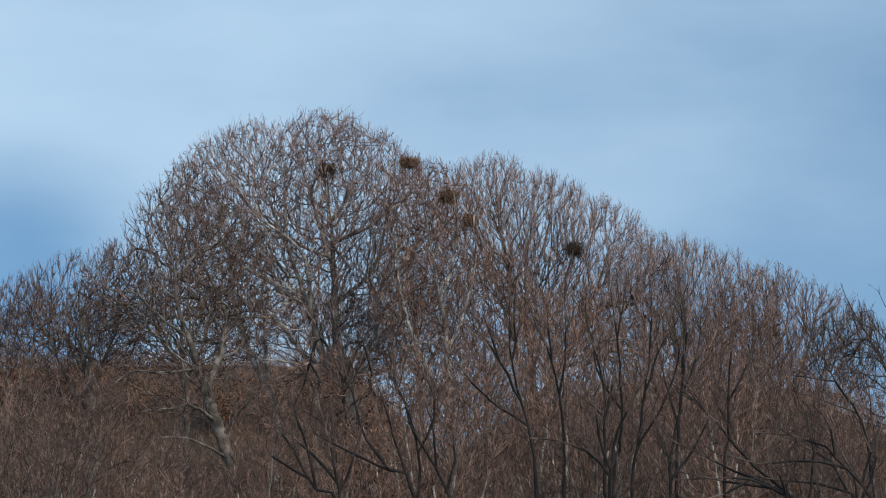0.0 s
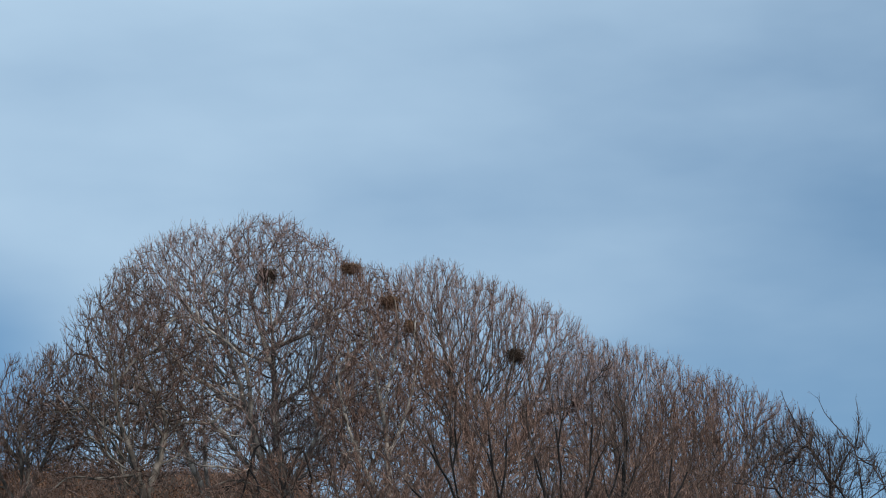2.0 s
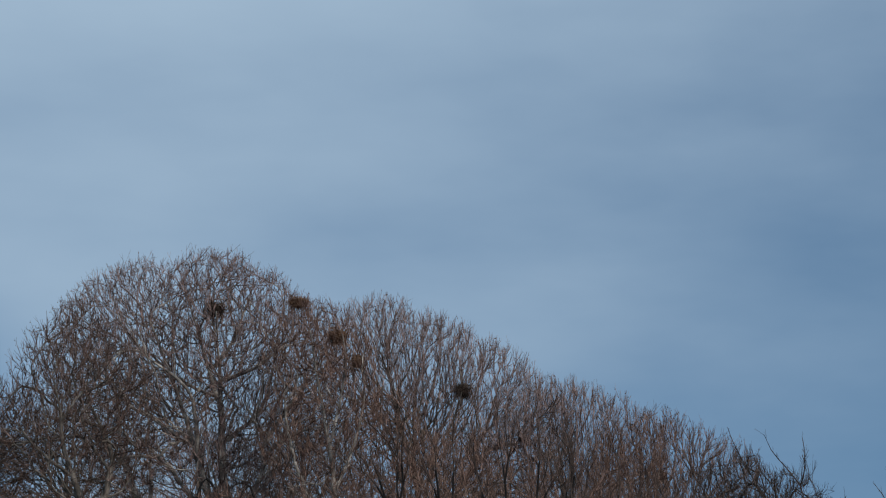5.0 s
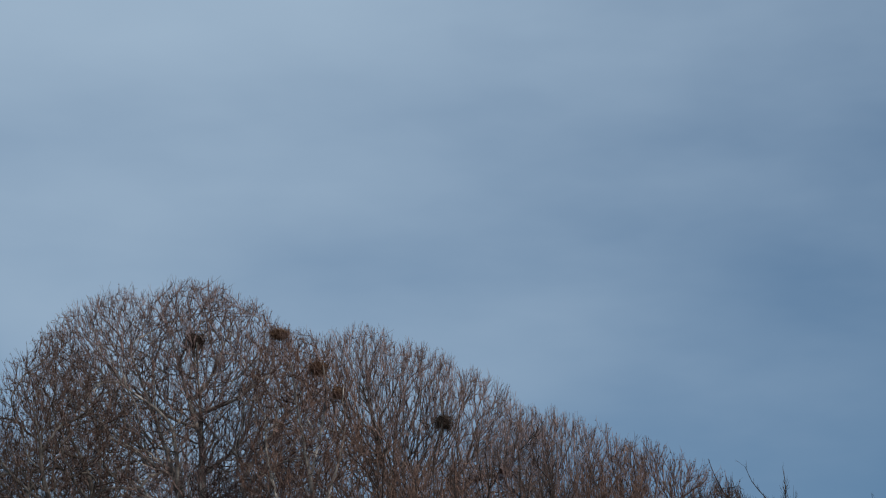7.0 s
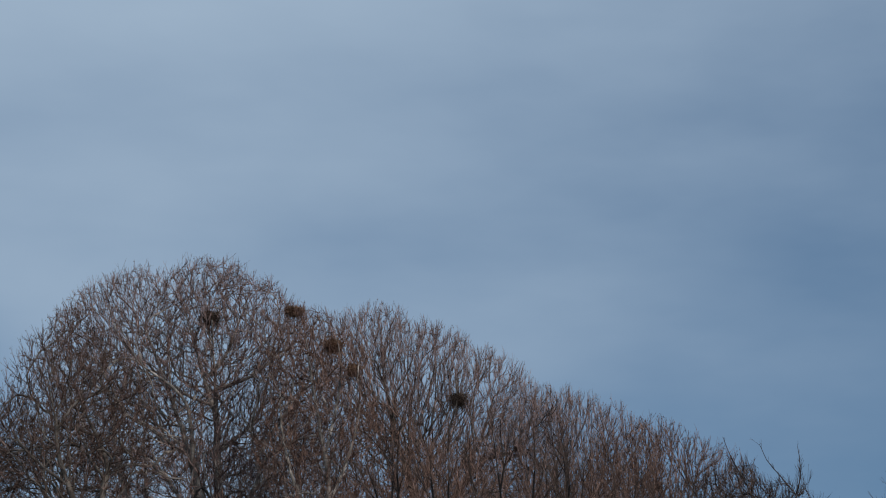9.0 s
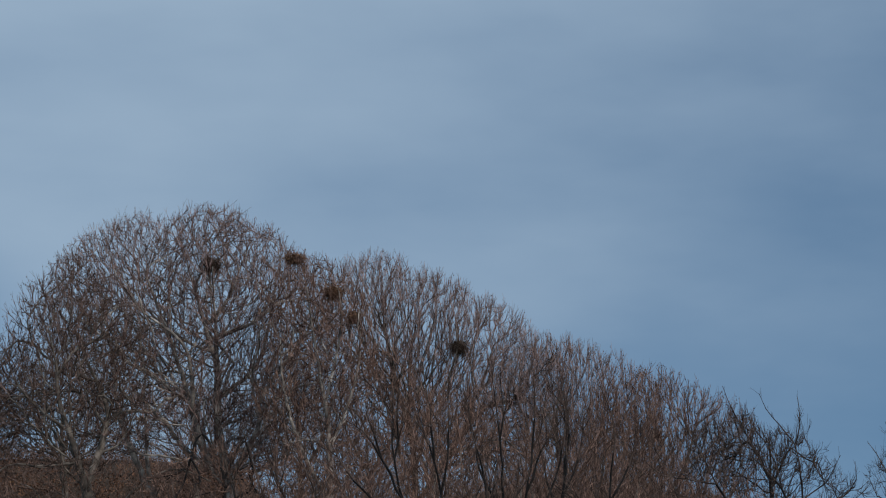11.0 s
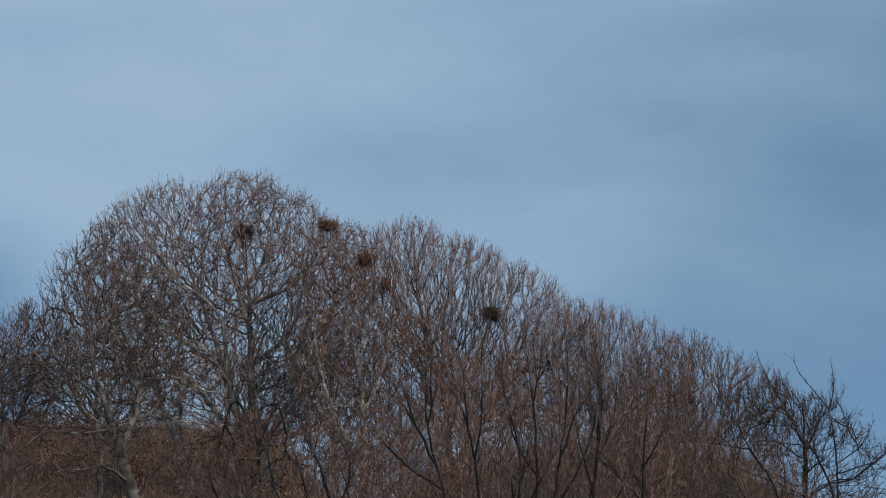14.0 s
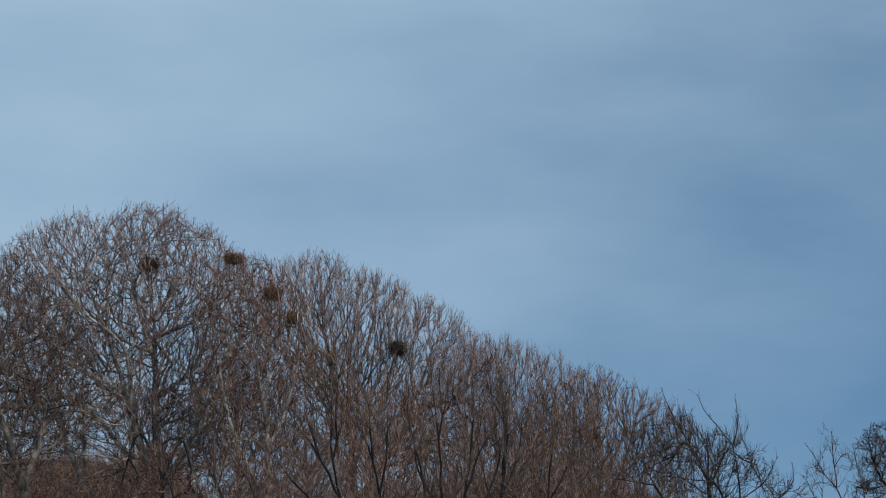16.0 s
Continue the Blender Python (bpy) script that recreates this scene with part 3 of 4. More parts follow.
build_tree("bare_tree", "bare tree with ragged top and a small stick nest", 15,
    base=(10.81, 82.00, 0.0),
    limbs=[
        [(10.81, 82.00, 7.49), (10.80, 82.00, 10.07), (10.63, 81.50, 11.87), (10.61, 80.40, 13.01), (10.71, 80.60, 13.97)],
        [(10.81, 82.00, 10.44), (11.81, 82.00, 12.12), (12.22, 82.00, 13.62)],
        [(10.80, 82.00, 10.07), (9.95, 82.00, 11.93), (9.80, 82.00, 13.43)],
    ],
    lobes=[((10.75, 82.00, 13.02), (1.89, 1.50, 2.27)), ((12.01, 82.00, 12.55), (1.78, 1.50, 2.27)), ((9.68, 82.00, 12.45), (1.44, 1.50, 2.33)), ((13.28, 82.00, 11.52), (1.44, 1.50, 2.67)), ((11.40, 82.00, 10.59), (2.67, 1.50, 2.00))],
    wood=GREY_BARK, twig=BROWN_TWIG, limb_r=(0.04, 0.015), thickest=0.1, focus=(10.82, 82.00, 9.51), seeds=1800, group="bare trees", **{**STEEP, "cell": 0.255})
build_tree("bare_tree", "bare tree with rounded crown of fine dark grey twigs", 16,
    base=(-12.12, 85.00, 0.0),
    limbs=[
        [(-12.09, 85.00, 7.70), (-12.16, 85.00, 10.76), (-12.25, 85.00, 12.70), (-12.45, 85.00, 14.64)],
        [(-12.18, 85.00, 11.53), (-11.27, 85.00, 13.47), (-11.01, 85.00, 15.04)],
        [(-12.17, 85.00, 11.15), (-13.28, 85.00, 13.08), (-13.61, 85.00, 14.64)],
    ],
    lobes=[((-12.35, 85.00, 14.25), (2.0, 1.77, 2.05)), ((-11.19, 85.00, 14.45), (1.8, 1.77, 2.2)), ((-13.59, 85.00, 13.86), (1.8, 1.63, 2.0)), ((-11.83, 85.00, 12.89), (2.4, 1.50, 0.9))],
    wood=GREY_BARK, twig=UMBER_TWIG, limb_r=(0.04, 0.015), thickest=0.1, focus=(-12.16, 85.00, 10.76), seeds=300, group="bare trees", **{**STEEP, "cell": 0.28})
build_tree("bare_tree", "small bare tree with rounded crown of fine grey twigs", 17,
    base=(-14.62, 84.00, 0.0),
    limbs=[
        [(-14.58, 84.00, 7.63), (-14.62, 84.00, 10.28), (-14.63, 84.00, 12.18), (-14.77, 84.00, 13.72)],
        [(-14.65, 84.00, 11.04), (-13.88, 84.00, 12.57), (-13.82, 84.00, 13.91)],
        [(-14.64, 84.00, 10.66), (-15.87, 84.00, 12.37), (-16.10, 84.00, 13.72)],
    ],
    lobes=[((-14.56, 84.00, 13.24), (2.0, 1.63, 2.0)), ((-16.08, 84.00, 12.95), (1.6, 1.50, 2.0)), ((-13.97, 84.00, 12.37), (2.0, 1.36, 0.9))],
    wood=GREY_BARK, twig=UMBER_TWIG, limb_r=(0.04, 0.015), thickest=0.1, focus=(-14.62, 84.00, 10.28), seeds=200, group="bare trees", **{**STEEP, "cell": 0.28})

build_tree("bare_tree", "bare tree with tangled grey twigs behind the leaning plane", 51,
    base=(-9.34, 91.00, 0.0),
    limbs=[
        [(-9.32, 91.00, 11.00), (-9.43, 91.00, 12.65), (-9.54, 91.00, 14.31), (-9.70, 91.00, 16.19)],
        [(-9.43, 91.00, 12.65), (-8.75, 91.00, 14.10), (-8.41, 91.00, 15.77)],
        [(-9.46, 91.00, 13.06), (-10.28, 91.00, 14.31), (-10.85, 91.00, 15.56)],
    ],
    lobes=[((-9.60, 91.00, 15.15), (2.46, 1.60, 1.84)), ((-11.45, 91.00, 14.83), (1.84, 1.60, 1.23)), ((-9.37, 91.00, 13.89), (3.07, 1.40, 0.98))],
    wood=GREY_BARK, twig=UMBER_TWIG, limb_r=(0.045, 0.016), thickest=0.11, focus=(-9.33, 91, 11.82), seeds=200, group="bare trees", **{**PLANE, "cell": 0.25})
build_tree("bare_tree", "bare tree with tangled pale twigs behind the old plane", 52,
    base=(-4.56, 90.00, 0.0),
    limbs=[
        [(-4.55, 90.00, 10.89), (-4.64, 90.00, 12.53), (-4.74, 90.00, 14.17), (-4.87, 90.00, 15.41)],
        [(-4.64, 90.00, 12.53), (-3.96, 90.00, 13.97), (-3.60, 90.00, 15.00)],
        [(-4.67, 90.00, 12.94), (-5.47, 90.00, 14.17), (-6.01, 90.00, 14.79)],
    ],
    lobes=[((-4.99, 90.00, 14.38), (2.63, 1.60, 1.62)), ((-3.55, 90.00, 14.17), (2.02, 1.60, 1.72)), ((-5.39, 90.00, 13.66), (3.04, 1.40, 0.97))],
    wood=GREY_BARK, twig=GREY_TWIG, limb_r=(0.045, 0.016), thickest=0.11, focus=(-4.55, 90, 11.71), seeds=200, group="bare trees", **{**PLANE, "cell": 0.25})
build_tree("bare_tree", "bare tree with dense grey-brown twigs among the planes", 53,
    base=(-0.78, 88.00, 0.0),
    limbs=[
        [(-0.77, 88.00, 10.69), (-0.86, 88.00, 12.29), (-0.94, 88.00, 13.89), (-1.06, 88.00, 15.51)],
        [(-0.86, 88.00, 12.29), (-0.18, 88.00, 13.69), (0.18, 88.00, 15.10)],
        [(-0.88, 88.00, 12.69), (-1.66, 88.00, 13.89), (-2.18, 88.00, 14.90)],
    ],
    lobes=[((-0.88, 88.00, 14.70), (1.98, 1.60, 2.18)), ((-0.48, 88.00, 12.69), (1.98, 1.60, 1.78)), ((-1.87, 88.00, 13.09), (1.58, 1.60, 1.58))],
    wood=GREY_BARK, twig=UMBER_TWIG, limb_r=(0.045, 0.016), thickest=0.11, focus=(-0.78, 88, 11.49), seeds=200, group="bare trees", **PLANE)
build_tree("bare_tree", "bare tree with dense brown twigs beside the nest tree", 54,
    base=(1.54, 84.00, 0.0),
    limbs=[
        [(1.53, 84.00, 10.28), (1.46, 84.00, 11.80), (1.39, 84.00, 13.33), (1.28, 84.00, 13.72)],
        [(1.46, 84.00, 11.80), (2.12, 84.00, 13.14), (2.46, 84.00, 13.33)],
        [(1.45, 84.00, 12.18), (0.71, 84.00, 13.33), (0.21, 84.00, 13.14)],
    ],
    lobes=[((1.45, 84.00, 13.33), (1.89, 1.60, 1.70)), ((2.01, 84.00, 11.61), (1.70, 1.60, 1.70)), ((0.68, 84.00, 10.28), (1.32, 1.60, 1.51)), ((1.74, 84.00, 14.97), (1.42, 1.50, 1.51))],
    wood=GREY_BARK, twig=BROWN_TWIG, limb_r=(0.045, 0.016), thickest=0.11, focus=(1.54, 84, 11.04), seeds=200, group="bare trees", **PLANE)

build_tree("bare_tree", "small bare tree with tangled dark grey twigs", 55,
    base=(-12.73, 91.00, 0.0),
    limbs=[
        [(-12.70, 91.00, 11.00), (-12.83, 91.00, 12.65), (-12.95, 91.00, 14.31), (-13.11, 91.00, 15.77)],
        [(-12.83, 91.00, 12.65), (-12.16, 91.00, 14.10), (-11.82, 91.00, 15.36)],
        [(-12.86, 91.00, 13.06), (-13.69, 91.00, 14.31), (-14.25, 91.00, 15.15)],
    ],
    lobes=[((-13.11, 91.00, 14.83), (2.66, 1.60, 1.27)), ((-14.96, 91.00, 14.52), (1.64, 1.60, 1.02)), ((-13.50, 91.00, 13.89), (3.07, 1.40, 0.86))],
    wood=GREY_BARK, twig=UMBER_TWIG, limb_r=(0.045, 0.016), thickest=0.11, focus=(-12.72, 91, 11.82), seeds=200, group="bare trees", **{**PLANE, "cell": 0.25})

build_tree("bare_tree", "low bare tree with dense brown twigs before the old plane", 57,
    base=(-2.87, 73.00, 0.0),
    limbs=[
        [(-2.86, 73.00, 9.14), (-2.94, 73.00, 10.46), (-3.02, 73.00, 11.80), (-3.11, 73.00, 11.13)],
        [(-2.94, 73.00, 10.46), (-2.38, 73.00, 11.63), (-2.08, 73.00, 10.80)],
        [(-2.96, 73.00, 10.80), (-3.61, 73.00, 11.80), (-4.03, 73.00, 10.63)],
    ],
    lobes=[((-3.04, 73.00, 10.30), (1.81, 1.60, 1.15)), ((-1.55, 73.00, 10.13), (1.31, 1.60, 1.31)), ((-4.35, 73.00, 9.80), (1.31, 1.60, 0.99))],
    wood=DARK_BARK, twig=BROWN_TWIG, limb_r=(0.022, 0.009), thickest=0.04, focus=(-2.87, 73, 9.8), seeds=200, group="bare trees", **PLANE)

build_tree("bare_tree", "low bare tree with open grey-brown twigs", 58,
    base=(14.04, 78.00, 0.0),
    limbs=[
        [(14.00, 78.00, 9.66), (13.98, 78.00, 11.07), (13.95, 78.00, 12.50), (13.84, 78.00, 12.50)],
        [(13.98, 78.00, 11.07), (14.62, 78.00, 12.32), (14.93, 78.00, 12.14)],
        [(13.97, 78.00, 11.43), (13.31, 78.00, 12.50), (12.84, 78.00, 11.96)],
    ],
    lobes=[((12.74, 78.00, 11.60), (1.49, 1.60, 1.67)), ((14.22, 78.00, 10.98), (1.58, 1.60, 1.75)), ((15.78, 78.00, 10.19), (1.49, 1.60, 1.49)), ((14.17, 78.00, 9.30), (2.11, 1.60, 1.40))],
    wood=DARK_BARK, twig=DARK_TWIG, limb_r=(0.045, 0.016), thickest=0.11, focus=(14.02, 78, 10.36), seeds=200, group="bare trees", **{**STEEP, "cell": 0.27})
build_tree("bare_tree", "bare tree with dense brown twigs below the nest tree", 59,
    base=(3.73, 82.00, 0.0),
    limbs=[
        [(3.72, 82.00, 10.07), (3.65, 82.00, 11.56), (3.59, 82.00, 13.05), (3.49, 82.00, 13.81)],
        [(3.65, 82.00, 11.56), (4.30, 82.00, 12.87), (4.64, 82.00, 13.43)],
        [(3.64, 82.00, 11.93), (2.92, 82.00, 13.05), (2.44, 82.00, 13.24)],
    ],
    lobes=[((3.74, 82.00, 13.05), (1.94, 1.60, 1.66)), ((5.22, 82.00, 12.12), (1.94, 1.60, 1.57)), ((2.71, 82.00, 11.56), (1.48, 1.60, 1.29))],
    wood=GREY_BARK, twig=BROWN_TWIG, limb_r=(0.03, 0.012), thickest=0.07, focus=(3.72, 82, 10.81), seeds=200, group="bare trees", **PLANE)

# ---------------------------------------------------------------- dark slender trees in front


def dark_tree(seed, base, limbs, lobes, thickest=0.06, bushy=False, airy=False, forks=0.65, label="slender dark-barked bare tree with several forking stems"):
    fine = bushy or airy
    build_tree("slender_tree", label, seed, base, limbs, lobes, DARK_BARK, DARK_TWIG, step=0.2 if airy else 0.28, thickest=thickest, spacing=0.25 if airy else 0.5, tip=0.0045 if airy else 0.007, grow_on=fine, limb_r=(0.021, 0.006) if airy else (0.032, 0.013), forks=0.0 if airy else forks, fork_length=0.55 if bushy else 0.85, focus=limbs[0][1], fan=0.25,
               shoots_per_node=2 if airy else 1, shoot=(0.2, 0.55) if airy else (0.3, 0.8), shoot_r=0.0045 if airy else 0.0055, upright=0.55 if airy else 0.7, side_shoots=1 if airy else 2, spread=0.4, fine=0.016, lift=0.1, wander=0.15 if airy else 0.06, group="slender dark trees")


dark_tree(21, (2.14, 54.00, 0.0), [
    [(2.01, 54.00, 5.72), (1.90, 54.00, 6.93), (1.68, 54.00, 7.79), (1.48, 54.00, 8.65), (1.46, 54.00, 9.64), (1.40, 54.00, 10.38)],
    [(1.64, 54.00, 7.91), (1.24, 54.00, 8.65), (0.81, 54.00, 9.27), (0.50, 54.00, 9.76)],
    [(1.52, 54.00, 8.53), (1.57, 54.00, 9.14), (1.55, 54.00, 9.89), (1.61, 54.00, 10.63)],
    [(1.80, 54.00, 7.30), (1.05, 54.00, 7.79), (0.44, 54.00, 8.40), (0.13, 54.00, 8.96)],
    [(1.27, 54.00, 8.59), (1.05, 54.00, 9.14), (0.87, 54.00, 9.70)]],
    [((1.43, 54.00, 10.01), (0.9, 0.9, 0.9)), ((0.56, 54.00, 9.39), (0.8, 0.8, 0.8))])
dark_tree(22, (2.73, 55.00, 0.0), [
    [(2.67, 55.00, 5.79), (2.63, 55.00, 7.03), (2.57, 55.00, 8.03), (2.38, 55.00, 8.78), (2.14, 55.00, 9.41), (1.70, 55.00, 9.98)],
    [(2.57, 55.00, 8.03), (2.69, 55.00, 8.78), (2.68, 55.00, 9.79), (2.72, 55.00, 10.80)],
    [(2.38, 55.00, 8.78), (2.32, 55.00, 9.53), (2.29, 55.00, 10.04)]],
    [((2.71, 55.00, 10.42), (0.8, 0.8, 0.9)), ((1.95, 55.00, 9.79), (0.8, 0.8, 0.7))])
dark_tree(23, (3.73, 56.00, 0.0), [
    [(3.78, 56.00, 5.87), (3.96, 56.00, 7.13), (4.00, 56.00, 8.15), (3.91, 56.00, 9.42), (3.83, 56.00, 10.19), (3.70, 56.00, 10.97)],
    [(3.91, 56.00, 9.42), (4.00, 56.00, 9.94), (3.95, 56.00, 10.65)],
    [(3.98, 56.00, 7.64), (3.52, 56.00, 8.53), (3.32, 56.00, 9.42), (3.16, 56.00, 10.32)]],
    [((3.84, 56.00, 10.45), (0.8, 0.8, 0.8)), ((3.20, 56.00, 10.06), (0.6, 0.6, 0.7))])
dark_tree(24, (4.02, 54.00, 0.0), [
    [(4.07, 54.00, 5.72), (4.21, 54.00, 6.93), (4.37, 54.00, 8.03), (4.48, 54.00, 8.90), (4.53, 54.00, 9.89), (4.50, 54.00, 10.51)],
    [(4.39, 54.00, 8.16), (4.67, 54.00, 8.90), (4.98, 54.00, 9.39)],
    [(4.18, 54.00, 6.81), (4.83, 54.00, 7.91), (5.09, 54.00, 8.65), (5.19, 54.00, 9.51), (5.11, 54.00, 10.14)]],
    [((4.56, 54.00, 10.01), (0.7, 0.7, 0.8)), ((5.17, 54.00, 9.76), (0.6, 0.6, 0.8))])
dark_tree(25, (-0.16, 50.00, 0.0), [
    [(-0.55, 50.00, 5.30), (-1.06, 50.00, 5.97), (-1.51, 50.00, 6.54), (-1.76, 50.00, 7.22), (-1.97, 50.00, 7.90), (-2.11, 50.00, 8.58)],
    [(-0.55, 50.00, 5.30), (-0.89, 50.00, 6.31), (-1.27, 50.00, 7.56), (-1.52, 50.00, 8.24)],
    [(-0.49, 50.00, 5.19), (-0.47, 50.00, 6.31), (-0.89, 50.00, 7.56), (-1.07, 50.00, 8.24)],
    [(-1.06, 50.00, 5.97), (-1.85, 50.00, 6.31), (-2.52, 50.00, 6.65), (-2.98, 50.00, 7.10)],
    [(-0.47, 50.00, 6.31), (-0.16, 50.00, 6.99), (-0.27, 50.00, 7.67), (-0.61, 50.00, 8.24)]],
    [((-1.74, 50.00, 8.13), (0.9, 0.8, 0.8)), ((-0.72, 50.00, 8.01), (0.8, 0.8, 0.8))])
dark_tree(26, (-1.52, 47.00, 0.0), [
    [(-1.83, 47.00, 4.76), (-2.36, 47.00, 5.29), (-2.79, 47.00, 6.03), (-3.22, 47.00, 6.67), (-3.55, 47.00, 7.20)],
    [(-2.36, 47.00, 5.29), (-2.53, 47.00, 6.03), (-2.80, 47.00, 6.88), (-2.86, 47.00, 7.31)],
    [(-2.58, 47.00, 5.61), (-3.22, 47.00, 5.92), (-3.64, 47.00, 6.14)]],
    [((-3.12, 47.00, 6.88), (0.8, 0.8, 0.7))])
dark_tree(27, (3.21, 49.00, 0.0), [
    [(3.23, 49.00, 5.12), (3.29, 49.00, 6.00), (3.44, 49.00, 6.66), (3.78, 49.00, 7.33), (4.04, 49.00, 7.88)],
    [(3.28, 49.00, 5.89), (3.05, 49.00, 6.55), (2.95, 49.00, 7.33), (2.98, 49.00, 8.00)],
    [(3.26, 49.00, 5.56), (2.82, 49.00, 6.22), (2.22, 49.00, 6.44), (1.61, 49.00, 6.49)]],
    [((3.84, 49.00, 7.77), (0.6, 0.6, 0.6)), ((2.95, 49.00, 7.66), (0.6, 0.6, 0.6))])
dark_tree(28, (7.08, 48.00, 0.0), [
    [(6.84, 48.00, 4.72), (6.32, 48.00, 5.42), (5.57, 48.00, 5.75), (4.82, 48.00, 6.12), (4.07, 48.00, 6.50)],
    [(6.63, 48.00, 5.05), (6.00, 48.00, 5.80), (5.42, 48.00, 6.45), (4.84, 48.00, 7.10), (4.41, 48.00, 7.43)],
    [(6.32, 48.00, 5.42), (5.35, 48.00, 5.58), (4.49, 48.00, 5.75)],
    [(6.73, 48.00, 4.83), (7.08, 48.00, 5.80), (7.00, 48.00, 6.67), (6.69, 48.00, 7.43)]],
    [((4.83, 48.00, 6.77), (0.9, 0.7, 0.6)), ((6.79, 48.00, 6.99), (0.8, 0.8, 0.8))], label="low dark tree with long sweeping bare limbs")
dark_tree(29, (9.15, 52.00, 0.0), [
    [(8.83, 52.00, 6.31), (8.37, 52.00, 7.66), (8.17, 52.00, 7.97), (7.85, 52.00, 8.63), (7.49, 52.00, 9.17), (7.31, 52.00, 9.43)],
    [(8.20, 52.00, 7.89), (7.60, 52.00, 8.06), (7.01, 52.00, 8.15), (6.65, 52.00, 8.46)],
    [(7.90, 52.00, 8.52), (7.97, 52.00, 9.02), (7.91, 52.00, 9.50)],
    [(8.54, 52.00, 7.24), (7.83, 52.00, 7.59), (7.24, 52.00, 7.79)],
    [(8.08, 52.00, 8.13), (8.26, 52.00, 8.67), (8.21, 52.00, 9.14)]],
    [((7.73, 52.00, 8.66), (0.6, 0.6, 0.6)), ((7.12, 52.00, 8.05), (0.6, 0.6, 0.4)), ((8.20, 52.00, 8.43), (0.5, 0.6, 0.7))], thickest=0.058, airy=True)
dark_tree(30, (10.23, 52.00, 0.0), [
    [(9.96, 52.00, 6.32), (9.63, 52.00, 7.67), (9.16, 52.00, 8.37), (8.72, 52.00, 9.21), (8.46, 52.00, 9.72), (8.32, 52.00, 10.03)],
    [(9.42, 52.00, 7.97), (9.03, 52.00, 8.08), (8.56, 52.00, 8.13)],
    [(8.98, 52.00, 8.68), (8.95, 52.00, 9.03), (8.86, 52.00, 9.57)],
    [(9.51, 52.00, 7.85), (9.42, 52.00, 8.44), (9.17, 52.00, 8.92)]],
    [((8.86, 52.00, 8.32), (0.6, 0.6, 0.75)), ((8.69, 52.00, 9.09), (0.4, 0.5, 0.55)), ((9.42, 52.00, 8.21), (0.5, 0.5, 0.8))], thickest=0.058, airy=True)
dark_tree(31, (10.30, 53.00, 0.0), [
    [(10.21, 53.00, 6.41), (10.18, 53.00, 7.80), (10.14, 53.00, 8.46), (10.02, 53.00, 8.95), (9.72, 53.00, 9.37), (9.42, 53.00, 9.73), (9.27, 53.00, 10.06)],
    [(10.10, 53.00, 8.68), (10.38, 53.00, 8.71), (10.59, 53.00, 8.88)],
    [(10.18, 53.00, 7.88), (10.67, 53.00, 8.15), (10.88, 53.00, 8.47), (11.00, 53.00, 8.74)],
    [(10.05, 53.00, 8.85), (10.14, 53.00, 9.44), (10.11, 53.00, 10.03)],
    [(10.61, 53.00, 8.08), (10.46, 53.00, 8.49), (10.37, 53.00, 8.83)],
    [(10.17, 53.00, 7.61), (11.03, 53.00, 7.87), (11.34, 53.00, 8.24), (11.32, 53.00, 8.60)]],
    [((9.95, 53.00, 8.82), (0.5, 0.5, 0.55)), ((10.49, 53.00, 8.29), (0.5, 0.5, 0.5)), ((11.04, 53.00, 8.05), (0.4, 0.4, 0.4)), ((10.18, 53.00, 9.26), (0.25, 0.3, 0.5))], thickest=0.05, airy=True)
dark_tree(37, (12.63, 53.00, 0.0), [
    [(12.53, 53.00, 6.44), (12.38, 53.00, 7.83), (12.05, 53.00, 8.35), (11.79, 53.00, 8.78), (11.63, 53.00, 9.00)],
    [(12.49, 53.00, 7.28), (12.87, 53.00, 7.83), (12.77, 53.00, 8.40), (12.67, 53.00, 8.93)],
    [(12.24, 53.00, 8.06), (12.21, 53.00, 8.74), (12.19, 53.00, 9.29)],
    [(12.44, 53.00, 7.65), (11.77, 53.00, 7.88), (11.63, 53.00, 8.24)]],
    [((12.09, 53.00, 8.37), (0.5, 0.5, 0.55)), ((12.70, 53.00, 8.38), (0.4, 0.5, 0.6)), ((12.19, 53.00, 8.98), (0.25, 0.3, 0.35))], thickest=0.05, airy=True)
dark_tree(33, (8.05, 48.00, 0.0), [
    [(7.91, 48.00, 4.72), (7.72, 48.00, 5.37), (7.41, 48.00, 5.91), (6.93, 48.00, 6.23), (6.56, 48.00, 6.45)],
    [(7.91, 48.00, 4.72), (7.88, 48.00, 5.48), (7.63, 48.00, 6.12), (7.21, 48.00, 6.67)],
    [(7.87, 48.00, 5.05), (8.21, 48.00, 5.69), (8.29, 48.00, 6.34), (8.19, 48.00, 6.88)],
    [(7.72, 48.00, 5.37), (7.07, 48.00, 5.53), (6.43, 48.00, 5.58), (5.78, 48.00, 5.69)]],
    [((7.41, 48.00, 6.02), (0.9, 0.7, 0.6)), ((8.17, 48.00, 6.23), (0.5, 0.6, 0.6))], bushy=True, label="low dark tree with dense tangled bare limbs")
dark_tree(34, (0.18, 50.00, 0.0), [
    [(0.12, 50.00, 4.85), (0.07, 50.00, 5.53), (-0.16, 50.00, 5.97), (-0.50, 50.00, 6.59), (-0.81, 50.00, 7.39), (-1.04, 50.00, 7.96)],
    [(0.07, 50.00, 5.53), (0.24, 50.00, 6.14), (0.20, 50.00, 6.71), (0.32, 50.00, 7.22)],
    [(-0.16, 50.00, 5.97), (-0.18, 50.00, 6.65), (-0.33, 50.00, 7.22)]],
    [((-0.50, 50.00, 7.22), (0.7, 0.6, 0.7))])
